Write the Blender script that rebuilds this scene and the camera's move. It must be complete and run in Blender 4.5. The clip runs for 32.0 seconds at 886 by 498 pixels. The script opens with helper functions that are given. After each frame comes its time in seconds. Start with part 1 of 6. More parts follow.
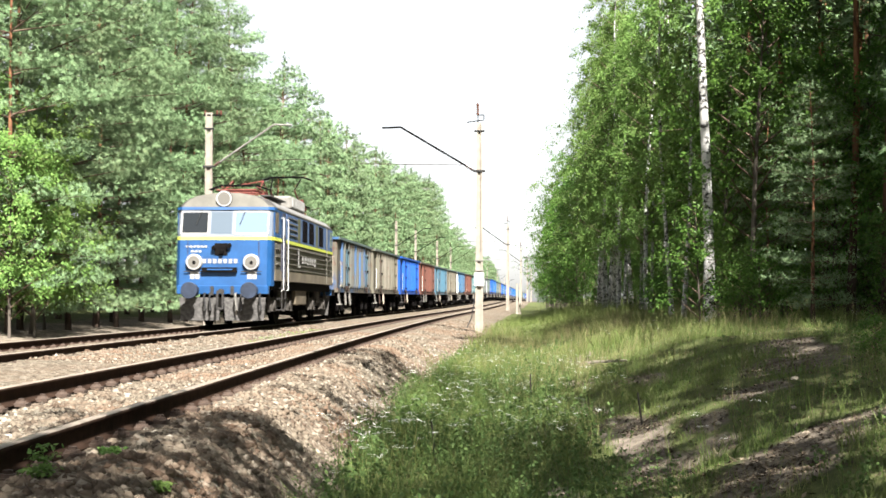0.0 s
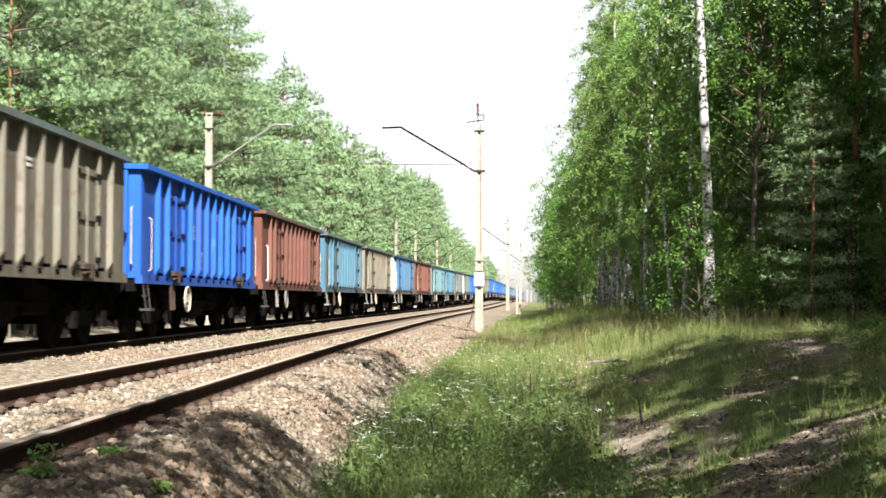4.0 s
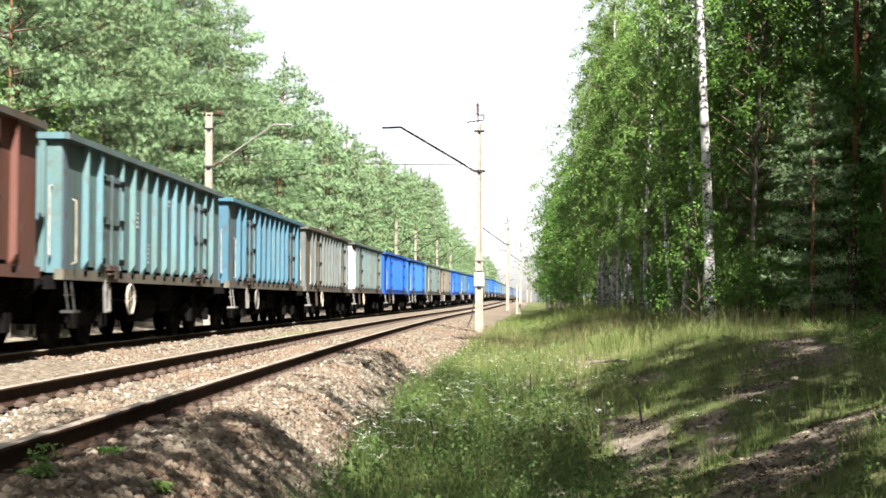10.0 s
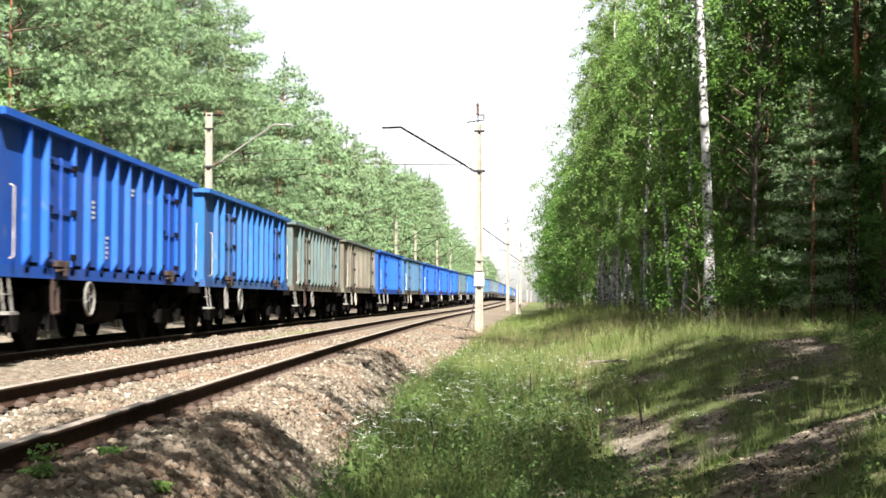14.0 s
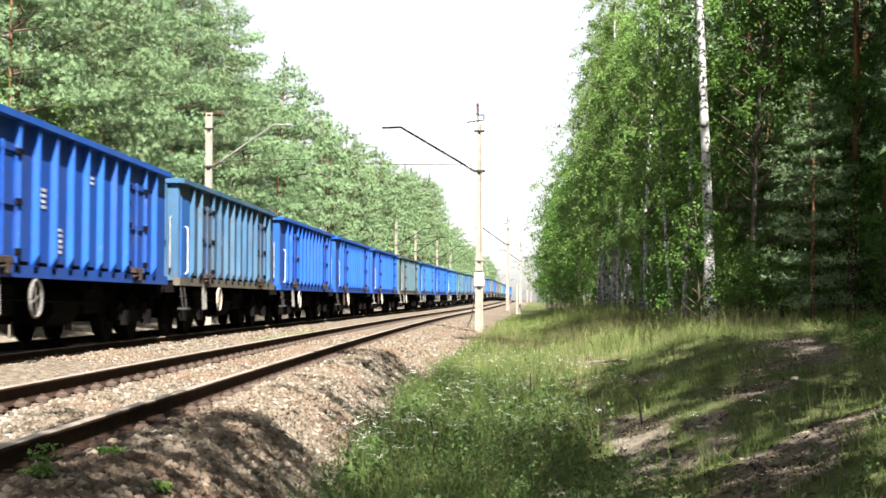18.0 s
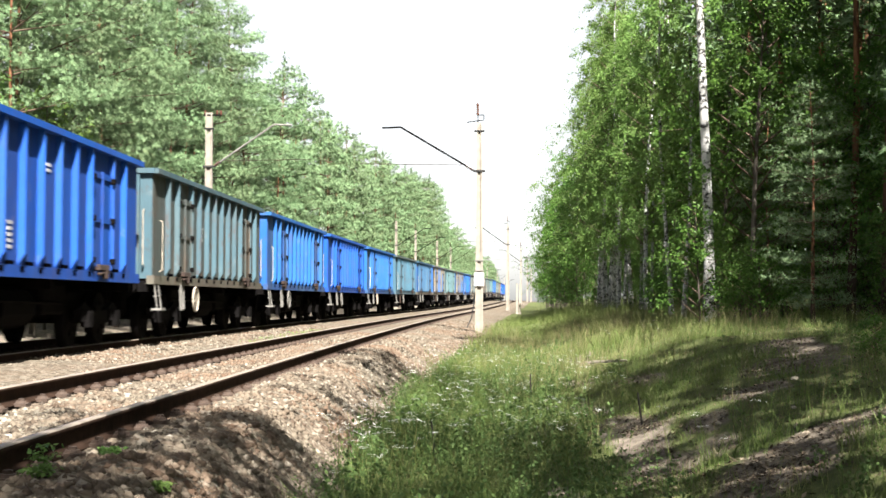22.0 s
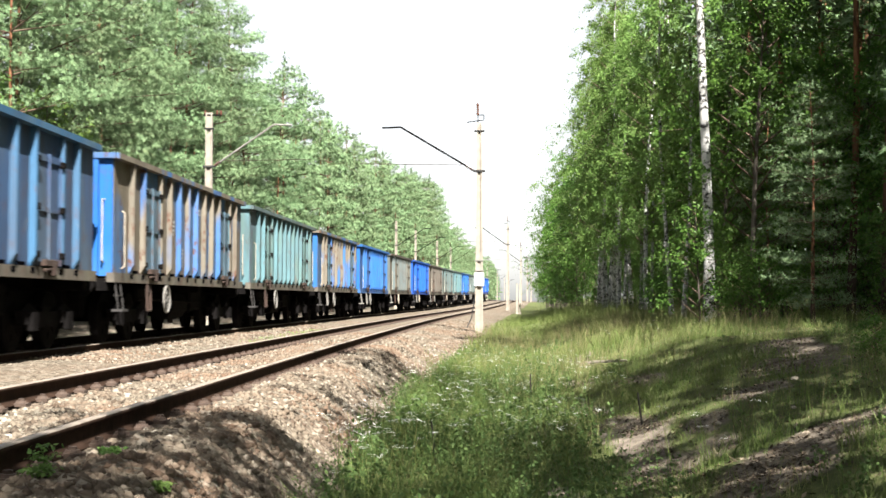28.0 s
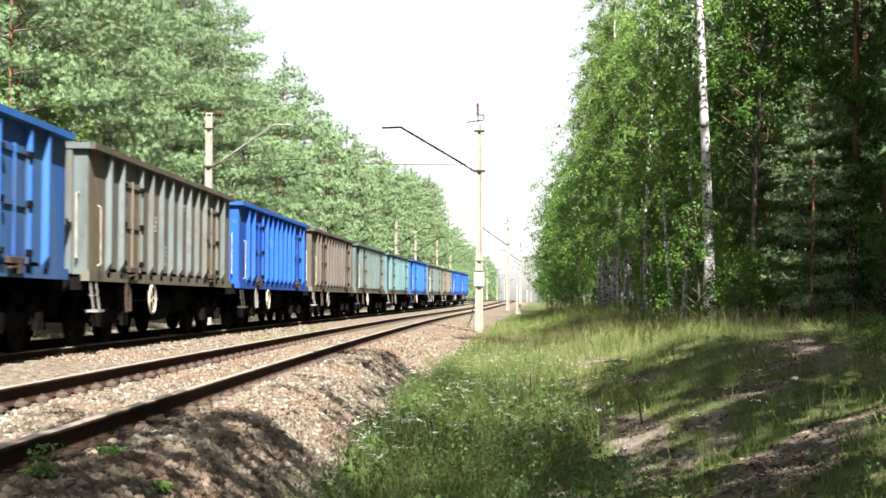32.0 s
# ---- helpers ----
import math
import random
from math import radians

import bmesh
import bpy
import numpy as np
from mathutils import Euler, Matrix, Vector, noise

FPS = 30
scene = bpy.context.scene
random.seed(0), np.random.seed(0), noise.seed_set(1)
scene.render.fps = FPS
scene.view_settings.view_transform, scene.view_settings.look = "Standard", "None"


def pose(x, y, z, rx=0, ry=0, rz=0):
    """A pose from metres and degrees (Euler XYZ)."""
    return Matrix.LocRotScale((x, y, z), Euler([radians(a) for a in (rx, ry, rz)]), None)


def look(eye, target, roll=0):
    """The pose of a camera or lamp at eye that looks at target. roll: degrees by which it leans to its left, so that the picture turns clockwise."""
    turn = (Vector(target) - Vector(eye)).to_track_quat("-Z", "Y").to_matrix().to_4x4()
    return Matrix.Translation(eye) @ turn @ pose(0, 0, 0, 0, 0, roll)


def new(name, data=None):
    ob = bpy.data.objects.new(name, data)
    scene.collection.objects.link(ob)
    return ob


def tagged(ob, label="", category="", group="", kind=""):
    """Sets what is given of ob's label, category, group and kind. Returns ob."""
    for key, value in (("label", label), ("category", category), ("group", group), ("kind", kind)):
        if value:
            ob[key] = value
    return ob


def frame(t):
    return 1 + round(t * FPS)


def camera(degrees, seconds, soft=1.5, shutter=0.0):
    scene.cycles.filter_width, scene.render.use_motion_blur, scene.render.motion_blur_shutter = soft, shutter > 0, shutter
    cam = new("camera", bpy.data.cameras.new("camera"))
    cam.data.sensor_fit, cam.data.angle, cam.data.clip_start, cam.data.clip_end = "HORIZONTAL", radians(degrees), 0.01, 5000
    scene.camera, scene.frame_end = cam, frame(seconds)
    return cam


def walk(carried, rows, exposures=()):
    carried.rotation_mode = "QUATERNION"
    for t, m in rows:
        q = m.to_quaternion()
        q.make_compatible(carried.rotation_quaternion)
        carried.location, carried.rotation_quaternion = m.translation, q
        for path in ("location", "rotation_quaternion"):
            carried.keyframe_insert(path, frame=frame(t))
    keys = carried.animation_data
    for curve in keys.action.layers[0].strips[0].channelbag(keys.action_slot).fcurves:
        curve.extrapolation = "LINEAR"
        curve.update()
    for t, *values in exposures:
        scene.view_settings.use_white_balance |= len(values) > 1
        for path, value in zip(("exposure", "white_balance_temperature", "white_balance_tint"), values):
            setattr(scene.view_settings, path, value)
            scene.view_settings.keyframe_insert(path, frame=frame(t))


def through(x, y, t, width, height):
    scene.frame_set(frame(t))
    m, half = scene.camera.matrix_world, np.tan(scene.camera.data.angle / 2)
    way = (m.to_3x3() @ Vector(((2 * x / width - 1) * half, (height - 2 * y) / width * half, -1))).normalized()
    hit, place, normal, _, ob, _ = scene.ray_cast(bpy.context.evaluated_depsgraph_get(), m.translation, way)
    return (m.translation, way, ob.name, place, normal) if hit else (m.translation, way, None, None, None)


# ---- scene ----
cam = camera(34.47, 32.0, soft=1.6, shutter=0.35)
EYE = (0.0, 0.0, 0.793)
VIEW = look(EYE, (-0.01426, 0.99990, 0.793 + 0.03712), 0.144)
walk(cam, [(0.0, VIEW), (32.0, VIEW)])

# ---- light ----
SUN_TO = Vector((0.20, -0.64, 0.74)).normalized()
world = bpy.data.worlds.new("summer_sky")
world.use_nodes = True
scene.world = world
_wn = world.node_tree.nodes
_sky = _wn.new("ShaderNodeTexSky")
_sky.sky_type = "NISHITA"
_sky.sun_disc = False
_sky.sun_elevation = math.asin(SUN_TO.z)
_sky.sun_rotation = math.atan2(SUN_TO.x, SUN_TO.y)
_sky.air_density, _sky.dust_density, _sky.ozone_density = 1.0, 1.2, 0.6
_haze = _wn.new("ShaderNodeHueSaturation")
_haze.inputs["Saturation"].default_value = 0.22
world.node_tree.links.new(_sky.outputs[0], _haze.inputs["Color"])
world.node_tree.links.new(_haze.outputs[0], _wn["Background"].inputs[0])
_wn["Background"].inputs[1].default_value = 0.036
sun = new("sun", bpy.data.lights.new("sun", "SUN"))
sun.data.energy, sun.data.angle, sun.data.color = 5.0, radians(0.55), (1.0, 0.96, 0.915)
sun.matrix_world = look(SUN_TO * 60, (0, 0, 0))
scene.view_settings.exposure = 2.55

# ---- track alignment: a gentle right-hand curve that runs out into a straight ----
XN, KAP, DKAP, SAG = -3.31, 0.00071, -1.187e-6, 2.03e-5
SPACING, CANT, GAUGE, BEND_END = 4.375, 0.038, 0.7535, 88.0


def cx(s):
    """Sideways place of the near track's axis at y = s."""
    a = min(max(s, 0.0), BEND_END)
    x = XN + 0.5 * KAP * a * a + DKAP * a ** 3 / 6
    if s > a:
        x += (s - a) * (KAP * a + DKAP * a * a / 2)
    return x


def head(s):
    a = min(max(s, 0.0), BEND_END)
    return KAP * a + DKAP * a * a / 2


def cz(s):
    a = min(max(s, 0.0), 235.0)
    return SAG * a * a


def on_track(s, off, z):
    """A point off metres to the right of the near track's axis."""
    h = head(s)
    return Vector((cx(s) + off * math.cos(h), s - off * math.sin(h), z + cz(s)))


# ---- materials ----
class Nodes:
    """Small helper to wire a principled material."""

    def __init__(self, name, rough=0.7, metal=0.0, spec=0.3):
        self.m = bpy.data.materials.new(name)
        self.m.use_nodes = True
        self.t = self.m.node_tree
        self.b = self.t.nodes["Principled BSDF"]
        self.b.inputs["Roughness"].default_value = rough
        self.b.inputs["Metallic"].default_value = metal
        self.b.inputs["Specular IOR Level"].default_value = spec

    def put(self, kind, **ins):
        n = self.t.nodes.new(kind)
        for k, v in ins.items():
            n.inputs[k.replace("_", " ")].default_value = v
        return n

    def link(self, a, b):
        self.t.links.new(a, b)

    def coords(self, what="Object"):
        return self.t.nodes.new("ShaderNodeTexCoord").outputs[what]

    def noise(self, scale, detail=4.0, src=None, stretch=None, rough=0.55):
        n = self.put("ShaderNodeTexNoise", Scale=scale, Detail=detail, Roughness=rough)
        v = src if src is not None else self.coords()
        if stretch:
            mp = self.put("ShaderNodeMapping", Scale=stretch)
            self.link(v, mp.inputs["Vector"])
            v = mp.outputs[0]
        self.link(v, n.inputs["Vector"])
        return n.outputs["Fac"]

    def ramp(self, fac, stops):
        n = self.t.nodes.new("ShaderNodeValToRGB")
        e = n.color_ramp.elements
        e[0].position, e[0].color = stops[0][0], (*stops[0][1], 1)
        e[1].position, e[1].color = stops[-1][0], (*stops[-1][1], 1)
        for p, c in stops[1:-1]:
            e.new(p).color = (*c, 1)
        self.link(fac, n.inputs["Fac"])
        return n.outputs["Color"]

    def mix(self, fac, a, b, mode="MIX"):
        n = self.t.nodes.new("ShaderNodeMix")
        n.data_type, n.blend_type = "RGBA", mode
        for k, v in ((0, fac), (6, a), (7, b)):
            if hasattr(v, "is_output"):
                self.link(v, n.inputs[k])
            elif k == 0:
                n.inputs[k].default_value = v
            else:
                n.inputs[k].default_value = (*v, 1)
        return n.outputs[2]

    def step(self, fac, lo, hi):
        n = self.put("ShaderNodeMapRange")
        n.inputs[1].default_value, n.inputs[2].default_value = lo, hi
        self.link(fac, n.inputs[0])
        return n.outputs[0]

    def mul(self, a, b, op="MULTIPLY"):
        n = self.t.nodes.new("ShaderNodeMath")
        n.operation = op
        for k, v in ((0, a), (1, b)):
            if hasattr(v, "is_output"):
                self.link(v, n.inputs[k])
            else:
                n.inputs[k].default_value = v
        return n.outputs[0]

    def rand(self):
        return self.t.nodes.new("ShaderNodeObjectInfo").outputs["Random"]

    def island(self):
        return self.t.nodes.new("ShaderNodeNewGeometry").outputs["Random Per Island"]

    def bump(self, height, strength=0.3, dist=0.02):
        n = self.put("ShaderNodeBump", Strength=strength, Distance=dist)
        self.link(height, n.inputs["Height"])
        self.link(n.outputs[0], self.b.inputs["Normal"])

    def color(self, c):
        if hasattr(c, "is_output"):
            self.link(c, self.b.inputs["Base Color"])
        else:
            self.b.inputs["Base Color"].default_value = (*c, 1)
        return self.m


def plain(name, c, rough=0.7, metal=0.0, vary=0.25, scale=6.0, spec=0.3):
    n = Nodes(name, rough, metal, spec)
    f = n.noise(scale, 5)
    g = n.noise(scale * 9, 3)
    lo = tuple(v * (1 - vary) for v in c)
    hi = tuple(min(1, v * (1 + vary)) for v in c)
    col = n.mix(n.step(f, 0.3, 0.7), lo, hi)
    col = n.mix(n.mul(n.step(g, 0.45, 0.75), vary), col, tuple(v * 0.55 for v in c))
    n.bump(g, 0.15, 0.01)
    return n.color(col)


def paint(name, base, second, patch=0.35, dust=0.35, rust=0.2, fresh=0.0):
    """Weathered wagon paint: base coat, patches of a second coat, upright dust streaks and rust."""
    base, second = tuple(v * 0.53 for v in base), tuple(v * 0.53 for v in second)
    n = Nodes(name, 0.65, 0.0, 0.2)
    obj = n.coords()
    shift = n.put("ShaderNodeVectorMath")
    shift.operation = "ADD"
    n.link(obj, shift.inputs[0])
    comb = n.put("ShaderNodeCombineXYZ")
    n.link(n.mul(n.rand(), 53.0), comb.inputs[1])
    n.link(comb.outputs[0], shift.inputs[1])
    v = shift.outputs[0]
    big = n.noise(0.55, 2, v, (1, 1.6, 0.5))
    col = n.mix(n.step(big, 0.68 - patch * 0.4, 0.74 - patch * 0.4), base, second)
    sep = n.put("ShaderNodeSeparateXYZ")
    n.link(v, sep.inputs[0])
    bay = n.t.nodes.new("ShaderNodeTexWhiteNoise")
    bay.noise_dimensions = "1D"
    n.link(n.mul(n.mul(n.mul(sep.outputs[1], 1.15), 0.37, "ADD"), 0.0, "FLOOR"), bay.inputs["W"])
    col = n.mix(n.mul(n.step(bay.outputs["Value"], 0.3, 1.0), 0.8 * dust + 0.10), col, (0.030, 0.026, 0.021))
    wash = n.noise(0.9, 5, v, (1, 1.3, 0.8), 0.7)
    col = n.mix(n.mul(n.step(wash, 0.5, 0.62), 0.35 * dust), col, (0.0949, 0.0876, 0.0766))
    streak = n.noise(2.4, 5, v, (1, 3.2, 0.22), 0.65)
    col = n.mix(n.mul(n.step(streak, 0.46, 0.64), min(0.85, dust * 1.5)), col, (0.022, 0.018, 0.014))
    fade = n.noise(1.3, 4, v, (1, 2.0, 0.6))
    col = n.mix(n.mul(n.step(fade, 0.45, 0.8), 0.22), col, tuple(min(1, c * 1.3 + 0.008) for c in base))
    spots = n.noise(5.0, 6, v, (1, 1.2, 0.7), 0.7)
    col = n.mix(n.mul(n.step(spots, 0.56, 0.63), min(1.0, rust * 2.6)), col, (0.0621, 0.0263, 0.0146))
    scuff = n.noise(2.2, 6, v, (1, 1.6, 0.9), 0.72)
    col = n.mix(n.mul(n.step(scuff, 0.61, 0.67), 0.15 + 0.6 * dust), col, (0.15, 0.15, 0.14))
    drip = n.noise(3.4, 4, v, (1, 2.6, 0.12), 0.6)
    col = n.mix(n.mul(n.step(drip, 0.56, 0.66), 0.6 * rust + 0.16), col, (0.040, 0.022, 0.013))
    fine = n.noise(26, 3, v)
    col = n.mix(n.mul(n.step(fine, 0.5, 0.8), 0.22), col, (0.0219, 0.0204, 0.019))
    n.bump(n.noise(3.0, 3, v, (1, 2.5, 0.8)), 0.25, 0.03)
    return n.color(col)


def foliage(name, dark, light, warm, rough=0.6, through=0.35, dry=0.0):
    """Leaves or needles that differ piece by piece and let a little light through."""
    n = Nodes(name, rough, 0.0, 0.12)
    r = n.island()
    col = n.ramp(r, [(0.0, dark), (0.55, light), (0.92, light), (1.0, warm)])
    big = n.noise(0.35, 2, n.coords())
    col = n.mix(n.mul(n.step(big, 0.35, 0.7), 0.45), col, light)
    if dry:
        patch = n.noise(0.55, 4, n.coords(), None, 0.65)
        col = n.mix(n.mul(n.step(patch, 0.45, 0.66), dry), col, warm)
    tree = n.rand()
    hue = n.put("ShaderNodeHueSaturation")
    n.link(n.mul(n.mul(tree, 0.022), 0.489, "ADD"), hue.inputs["Hue"])
    n.link(n.mul(n.mul(tree, 0.36), 0.82, "ADD"), hue.inputs["Value"])
    n.link(col, hue.inputs["Color"])
    n.color(hue.outputs[0])
    tr = n.t.nodes.new("ShaderNodeBsdfTranslucent")
    n.link(hue.outputs[0], tr.inputs["Color"])
    ms = n.put("ShaderNodeMixShader", Fac=through)
    n.link(n.b.outputs[0], ms.inputs[1])
    n.link(tr.outputs[0], ms.inputs[2])
    n.link(ms.outputs[0], n.t.nodes["Material Output"].inputs["Surface"])
    return n.m


def bark(name, low, high, split=4.0, rough=0.9):
    """Bark that changes from a low to a high colour up the trunk."""
    n = Nodes(name, rough, 0.0, 0.1)
    o = n.coords()
    sep = n.put("ShaderNodeSeparateXYZ")
    n.link(o, sep.inputs[0])
    up = n.step(n.mul(sep.outputs[2], n.mul(n.noise(0.8, 2), 3.0), "ADD"), split - 1.5, split + 3.5)
    col = n.mix(up, low, high)
    f = n.noise(7, 5, o, (1, 1, 0.25))
    col = n.mix(n.step(f, 0.45, 0.65), col, tuple(c * 0.35 for c in low))
    n.bump(f, 0.6, 0.03)
    return n.color(col)


def birch_bark(name, rough_foot=4.6):
    n = Nodes(name, 0.7, 0.0, 0.2)
    o = n.coords()
    f = n.noise(6.5, 6, o, (0.8, 0.8, 1.2), 0.75)
    g = n.noise(1.1, 3, o, (1, 1, 0.7))
    col = n.mix(n.step(f, 0.50, 0.56), (0.34, 0.333, 0.315), (0.012, 0.011, 0.010))
    sep = n.put("ShaderNodeSeparateXYZ")
    n.link(o, sep.inputs[0])
    low = n.step(n.mul(sep.outputs[2], n.mul(g, 4.0), "ADD"), rough_foot, rough_foot - 2.2)
    col = n.mix(low, col, (0.073, 0.0657, 0.0584))
    n.bump(f, 0.5, 0.02)
    return n.color(col)


M = {}
# sooty steel, pushed to near black so undersides stay dark even in sun
M["steel_dark"] = plain("sooty_near_black_steel", (0.0052, 0.0047, 0.0045), 0.9, 0.0, 0.4, 6.0, 0.02)
M["steel_grey"] = plain("grey_painted_steel", (0.0256, 0.0241, 0.0226), 0.7, 0.0, 0.4, 6.0, 0.2)
M["galv"] = plain("galvanised_steel", (0.146, 0.1387, 0.1241), 0.6, 0.2, 0.3)
M["rust"] = plain("rusty_steel", (0.030, 0.018, 0.013), 0.85, 0.0, 0.4, 5.0)
M["rail_side"] = plain("rusty_rail_side", (0.026, 0.0155, 0.0105), 0.9, 0.0, 0.35, 8, 0.05)
M["rail_top"] = plain("worn_rail_head", (0.219, 0.1825, 0.146), 0.5, 0.3, 0.3, 4)
M["concrete"] = plain("weathered_concrete", (0.195, 0.172, 0.14), 0.9, 0.0, 0.25, 2.5)
M["sleeper"] = plain("dusty_concrete_sleeper", (0.1241, 0.1058, 0.0839), 0.9, 0.0, 0.3, 3)
M["fastening"] = plain("rusty_rail_fastening", (0.048, 0.032, 0.023), 0.85, 0.0, 0.4, 12)
M["white"] = plain("white_paint", (0.5475, 0.5402, 0.5183), 0.5, 0.0, 0.12)
M["stencil"] = plain("worn_white_stencil_paint", (0.30, 0.30, 0.29), 0.7, 0.0, 0.5, 14)
M["lamp_white"] = plain("greyed_white_paint", (0.219, 0.2153, 0.2044), 0.5, 0.0, 0.15)
# flat black for louvres, slots drawn as blocks, and filler under the locomotive
M["louvre"] = plain("black_louvre_and_filler", (0.0022, 0.0022, 0.0029), 1.0, 0.0, 0.2, 6.0, 0.0)
M["guard"] = plain("scuffed_grey_plate", (0.062, 0.059, 0.055), 0.85, 0.0, 0.6, 11, 0.15)
M["bogie_loco"] = plain("dusty_grey_bogie_steel", (0.042, 0.038, 0.033), 0.8, 0.0, 0.6, 7, 0.15)
M["sleeve"] = plain("grimy_blue_grey_paint", (0.014, 0.020, 0.034), 0.6, 0.0, 0.4, 5, 0.25)
M["black"] = plain("black_rubber", (0.0146, 0.0146, 0.0146), 0.6, 0.0, 0.2)
M["blue_loco"] = plain("bright_blue_enamel", (0.0075, 0.043, 0.122), 0.45, 0.0, 0.2, 2, 0.3)
M["grey_loco"] = plain("dusty_grey_enamel", (0.088, 0.083, 0.068), 0.6, 0.0, 0.25, 2, 0.2)
M["light_loco"] = plain("pale_blue_grey_enamel", (0.0949, 0.1132, 0.1387), 0.45, 0.0, 0.15, 2, 0.4)
M["roof_loco"] = plain("sooty_roof_paint", (0.038, 0.036, 0.033), 0.75, 0.0, 0.3, 2)
M["door_loco"] = plain("dull_slate_door_paint", (0.030, 0.033, 0.055), 0.6, 0.0, 0.25, 2, 0.2)
M["cove_loco"] = plain("pale_worn_roof_edge_paint", (0.125, 0.122, 0.115), 0.6, 0.0, 0.35, 3, 0.3)
M["olive_loco"] = plain("dull_olive_filler_paint", (0.070, 0.072, 0.034), 0.7, 0.0, 0.3, 3, 0.15)
M["vent_loco"] = plain("dusty_blue_grey_paint", (0.046, 0.078, 0.150), 0.6, 0.0, 0.35, 2, 0.2)
M["skirt_loco"] = plain("dust_brown_grey_paint", (0.105, 0.090, 0.066), 0.7, 0.0, 0.35, 1.5, 0.15)
M["tan_box"] = plain("dirty_tan_paint", (0.085, 0.07, 0.048), 0.8, 0.0, 0.4, 4, 0.2)
M["yellow"] = plain("pale_yellow_stripe_paint", (0.335, 0.375, 0.055), 0.5, 0.0, 0.15)
M["red"] = plain("red_oxide_paint", (0.1168, 0.0292, 0.0219), 0.6, 0.0, 0.3)
M["porcelain"] = plain("brown_porcelain", (0.073, 0.0328, 0.0219), 0.25, 0.0, 0.2)
M["wood"] = plain("dark_weathered_wood", (0.0365, 0.0307, 0.0256), 0.9, 0.0, 0.4)
M["log"] = plain("pale_dry_wood", (0.2774, 0.2409, 0.1898), 0.9, 0.0, 0.3)
M["needle"] = foliage("pine_needles", (0.072, 0.126, 0.056), (0.146, 0.214, 0.106), (0.225, 0.262, 0.120), 0.5, 0.22)
M["birch_leaf"] = foliage("birch_leaves", (0.080, 0.150, 0.036), (0.142, 0.235, 0.060), (0.225, 0.290, 0.090), 0.5, 0.48)
M["oak_leaf"] = foliage("broad_leaves", (0.032, 0.076, 0.014), (0.070, 0.136, 0.025), (0.130, 0.205, 0.046), 0.45, 0.45)
M["grass"] = foliage("meadow_grass", (0.048, 0.080, 0.022), (0.105, 0.148, 0.038), (0.215, 0.210, 0.085), 0.6, 0.35, 0.45)
M["herb"] = foliage("meadow_herb_leaves", (0.048, 0.094, 0.028), (0.088, 0.150, 0.045), (0.135, 0.180, 0.062), 0.6, 0.35)
_l = Nodes("dead_leaf_litter", 0.9, 0.0, 0.1)
M["litter"] = _l.color(_l.ramp(_l.island(), [(0.0, (0.022, 0.016, 0.011)), (0.5, (0.075, 0.055, 0.038)), (0.85, (0.14, 0.108, 0.072)), (1.0, (0.26, 0.22, 0.16))]))
M["straw"] = foliage("dry_grass_stems", (0.13, 0.12, 0.055), (0.21, 0.19, 0.09), (0.30, 0.27, 0.14), 0.7, 0.3)
M["pine_bark"] = bark("pine_bark", (0.045, 0.032, 0.024), (0.165, 0.078, 0.042), 3.8)
M["dark_bark"] = bark("grey_brown_bark", (0.073, 0.0621, 0.0511), (0.0949, 0.0803, 0.0657), 4.5)
M["twig"] = plain("dark_twig_bark", (0.075, 0.050, 0.034), 0.9, 0.0, 0.3)
M["birch_bark"] = birch_bark("birch_bark", 2.4)
M["young_birch_bark"] = birch_bark("young_birch_bark", 2.0)
M["flower"] = plain("white_umbel_flowers", (0.5475, 0.5548, 0.511), 0.8, 0.0, 0.1, 30)

# lamp lens, glass
_g = Nodes("dark_cab_glass", 0.06, 0.0, 0.35)
M["glass"] = _g.color((0.0109, 0.0131, 0.0146))
# the next two glasses carry the sky's reflection in their base colour
_g = Nodes("sky_pale_cab_glass", 0.10, 0.0, 0.4)
M["glass_pale"] = _g.color((0.090, 0.126, 0.172))
_g = Nodes("sky_grey_cab_glass", 0.10, 0.0, 0.8)
M["glass_mid"] = _g.color((0.0621, 0.0803, 0.0985))
_g = Nodes("lit_headlight_lens", 0.2)
_g.color((0.080, 0.076, 0.068))
_g.b.inputs["Emission Color"].default_value = (1.0, 0.86, 0.68, 1)
_g.b.inputs["Emission Strength"].default_value = 0.02
M["lens"] = _g.m


def ballast_material(name):
    n = Nodes(name, 0.95, 0.0, 0.1)
    o = n.coords()
    vor = n.put("ShaderNodeTexVoronoi", Scale=17.0)
    n.link(o, vor.inputs["Vector"])
    col = n.ramp(n.mul(vor.outputs["Color"], 1.0), [(0.0, (0.048, 0.039, 0.029)), (0.5, (0.108, 0.091, 0.067)), (1.0, (0.195, 0.175, 0.138))])
    big = n.noise(0.5, 3, o)
    col = n.mix(n.mul(n.step(big, 0.4, 0.7), 0.5), col, (0.1241, 0.0803, 0.0548))
    n.bump(vor.outputs["Distance"], 0.9, 0.06)
    return n.color(col)


def stone_material(name):
    n = Nodes(name, 0.95, 0.0, 0.1)
    r = n.island()
    col = n.ramp(r, [(0.0, (0.034, 0.027, 0.020)), (0.35, (0.088, 0.072, 0.053)), (0.85, (0.135, 0.115, 0.086)), (1.0, (0.215, 0.195, 0.158))])
    big = n.noise(0.45, 3)
    col = n.mix(n.mul(n.step(big, 0.42, 0.66), 0.55), col, (0.1241, 0.073, 0.0453))
    col = n.mix(n.mul(n.step(n.noise(30, 3), 0.5, 0.8), 0.3), col, (0.0949, 0.073, 0.0621))
    return n.color(col)


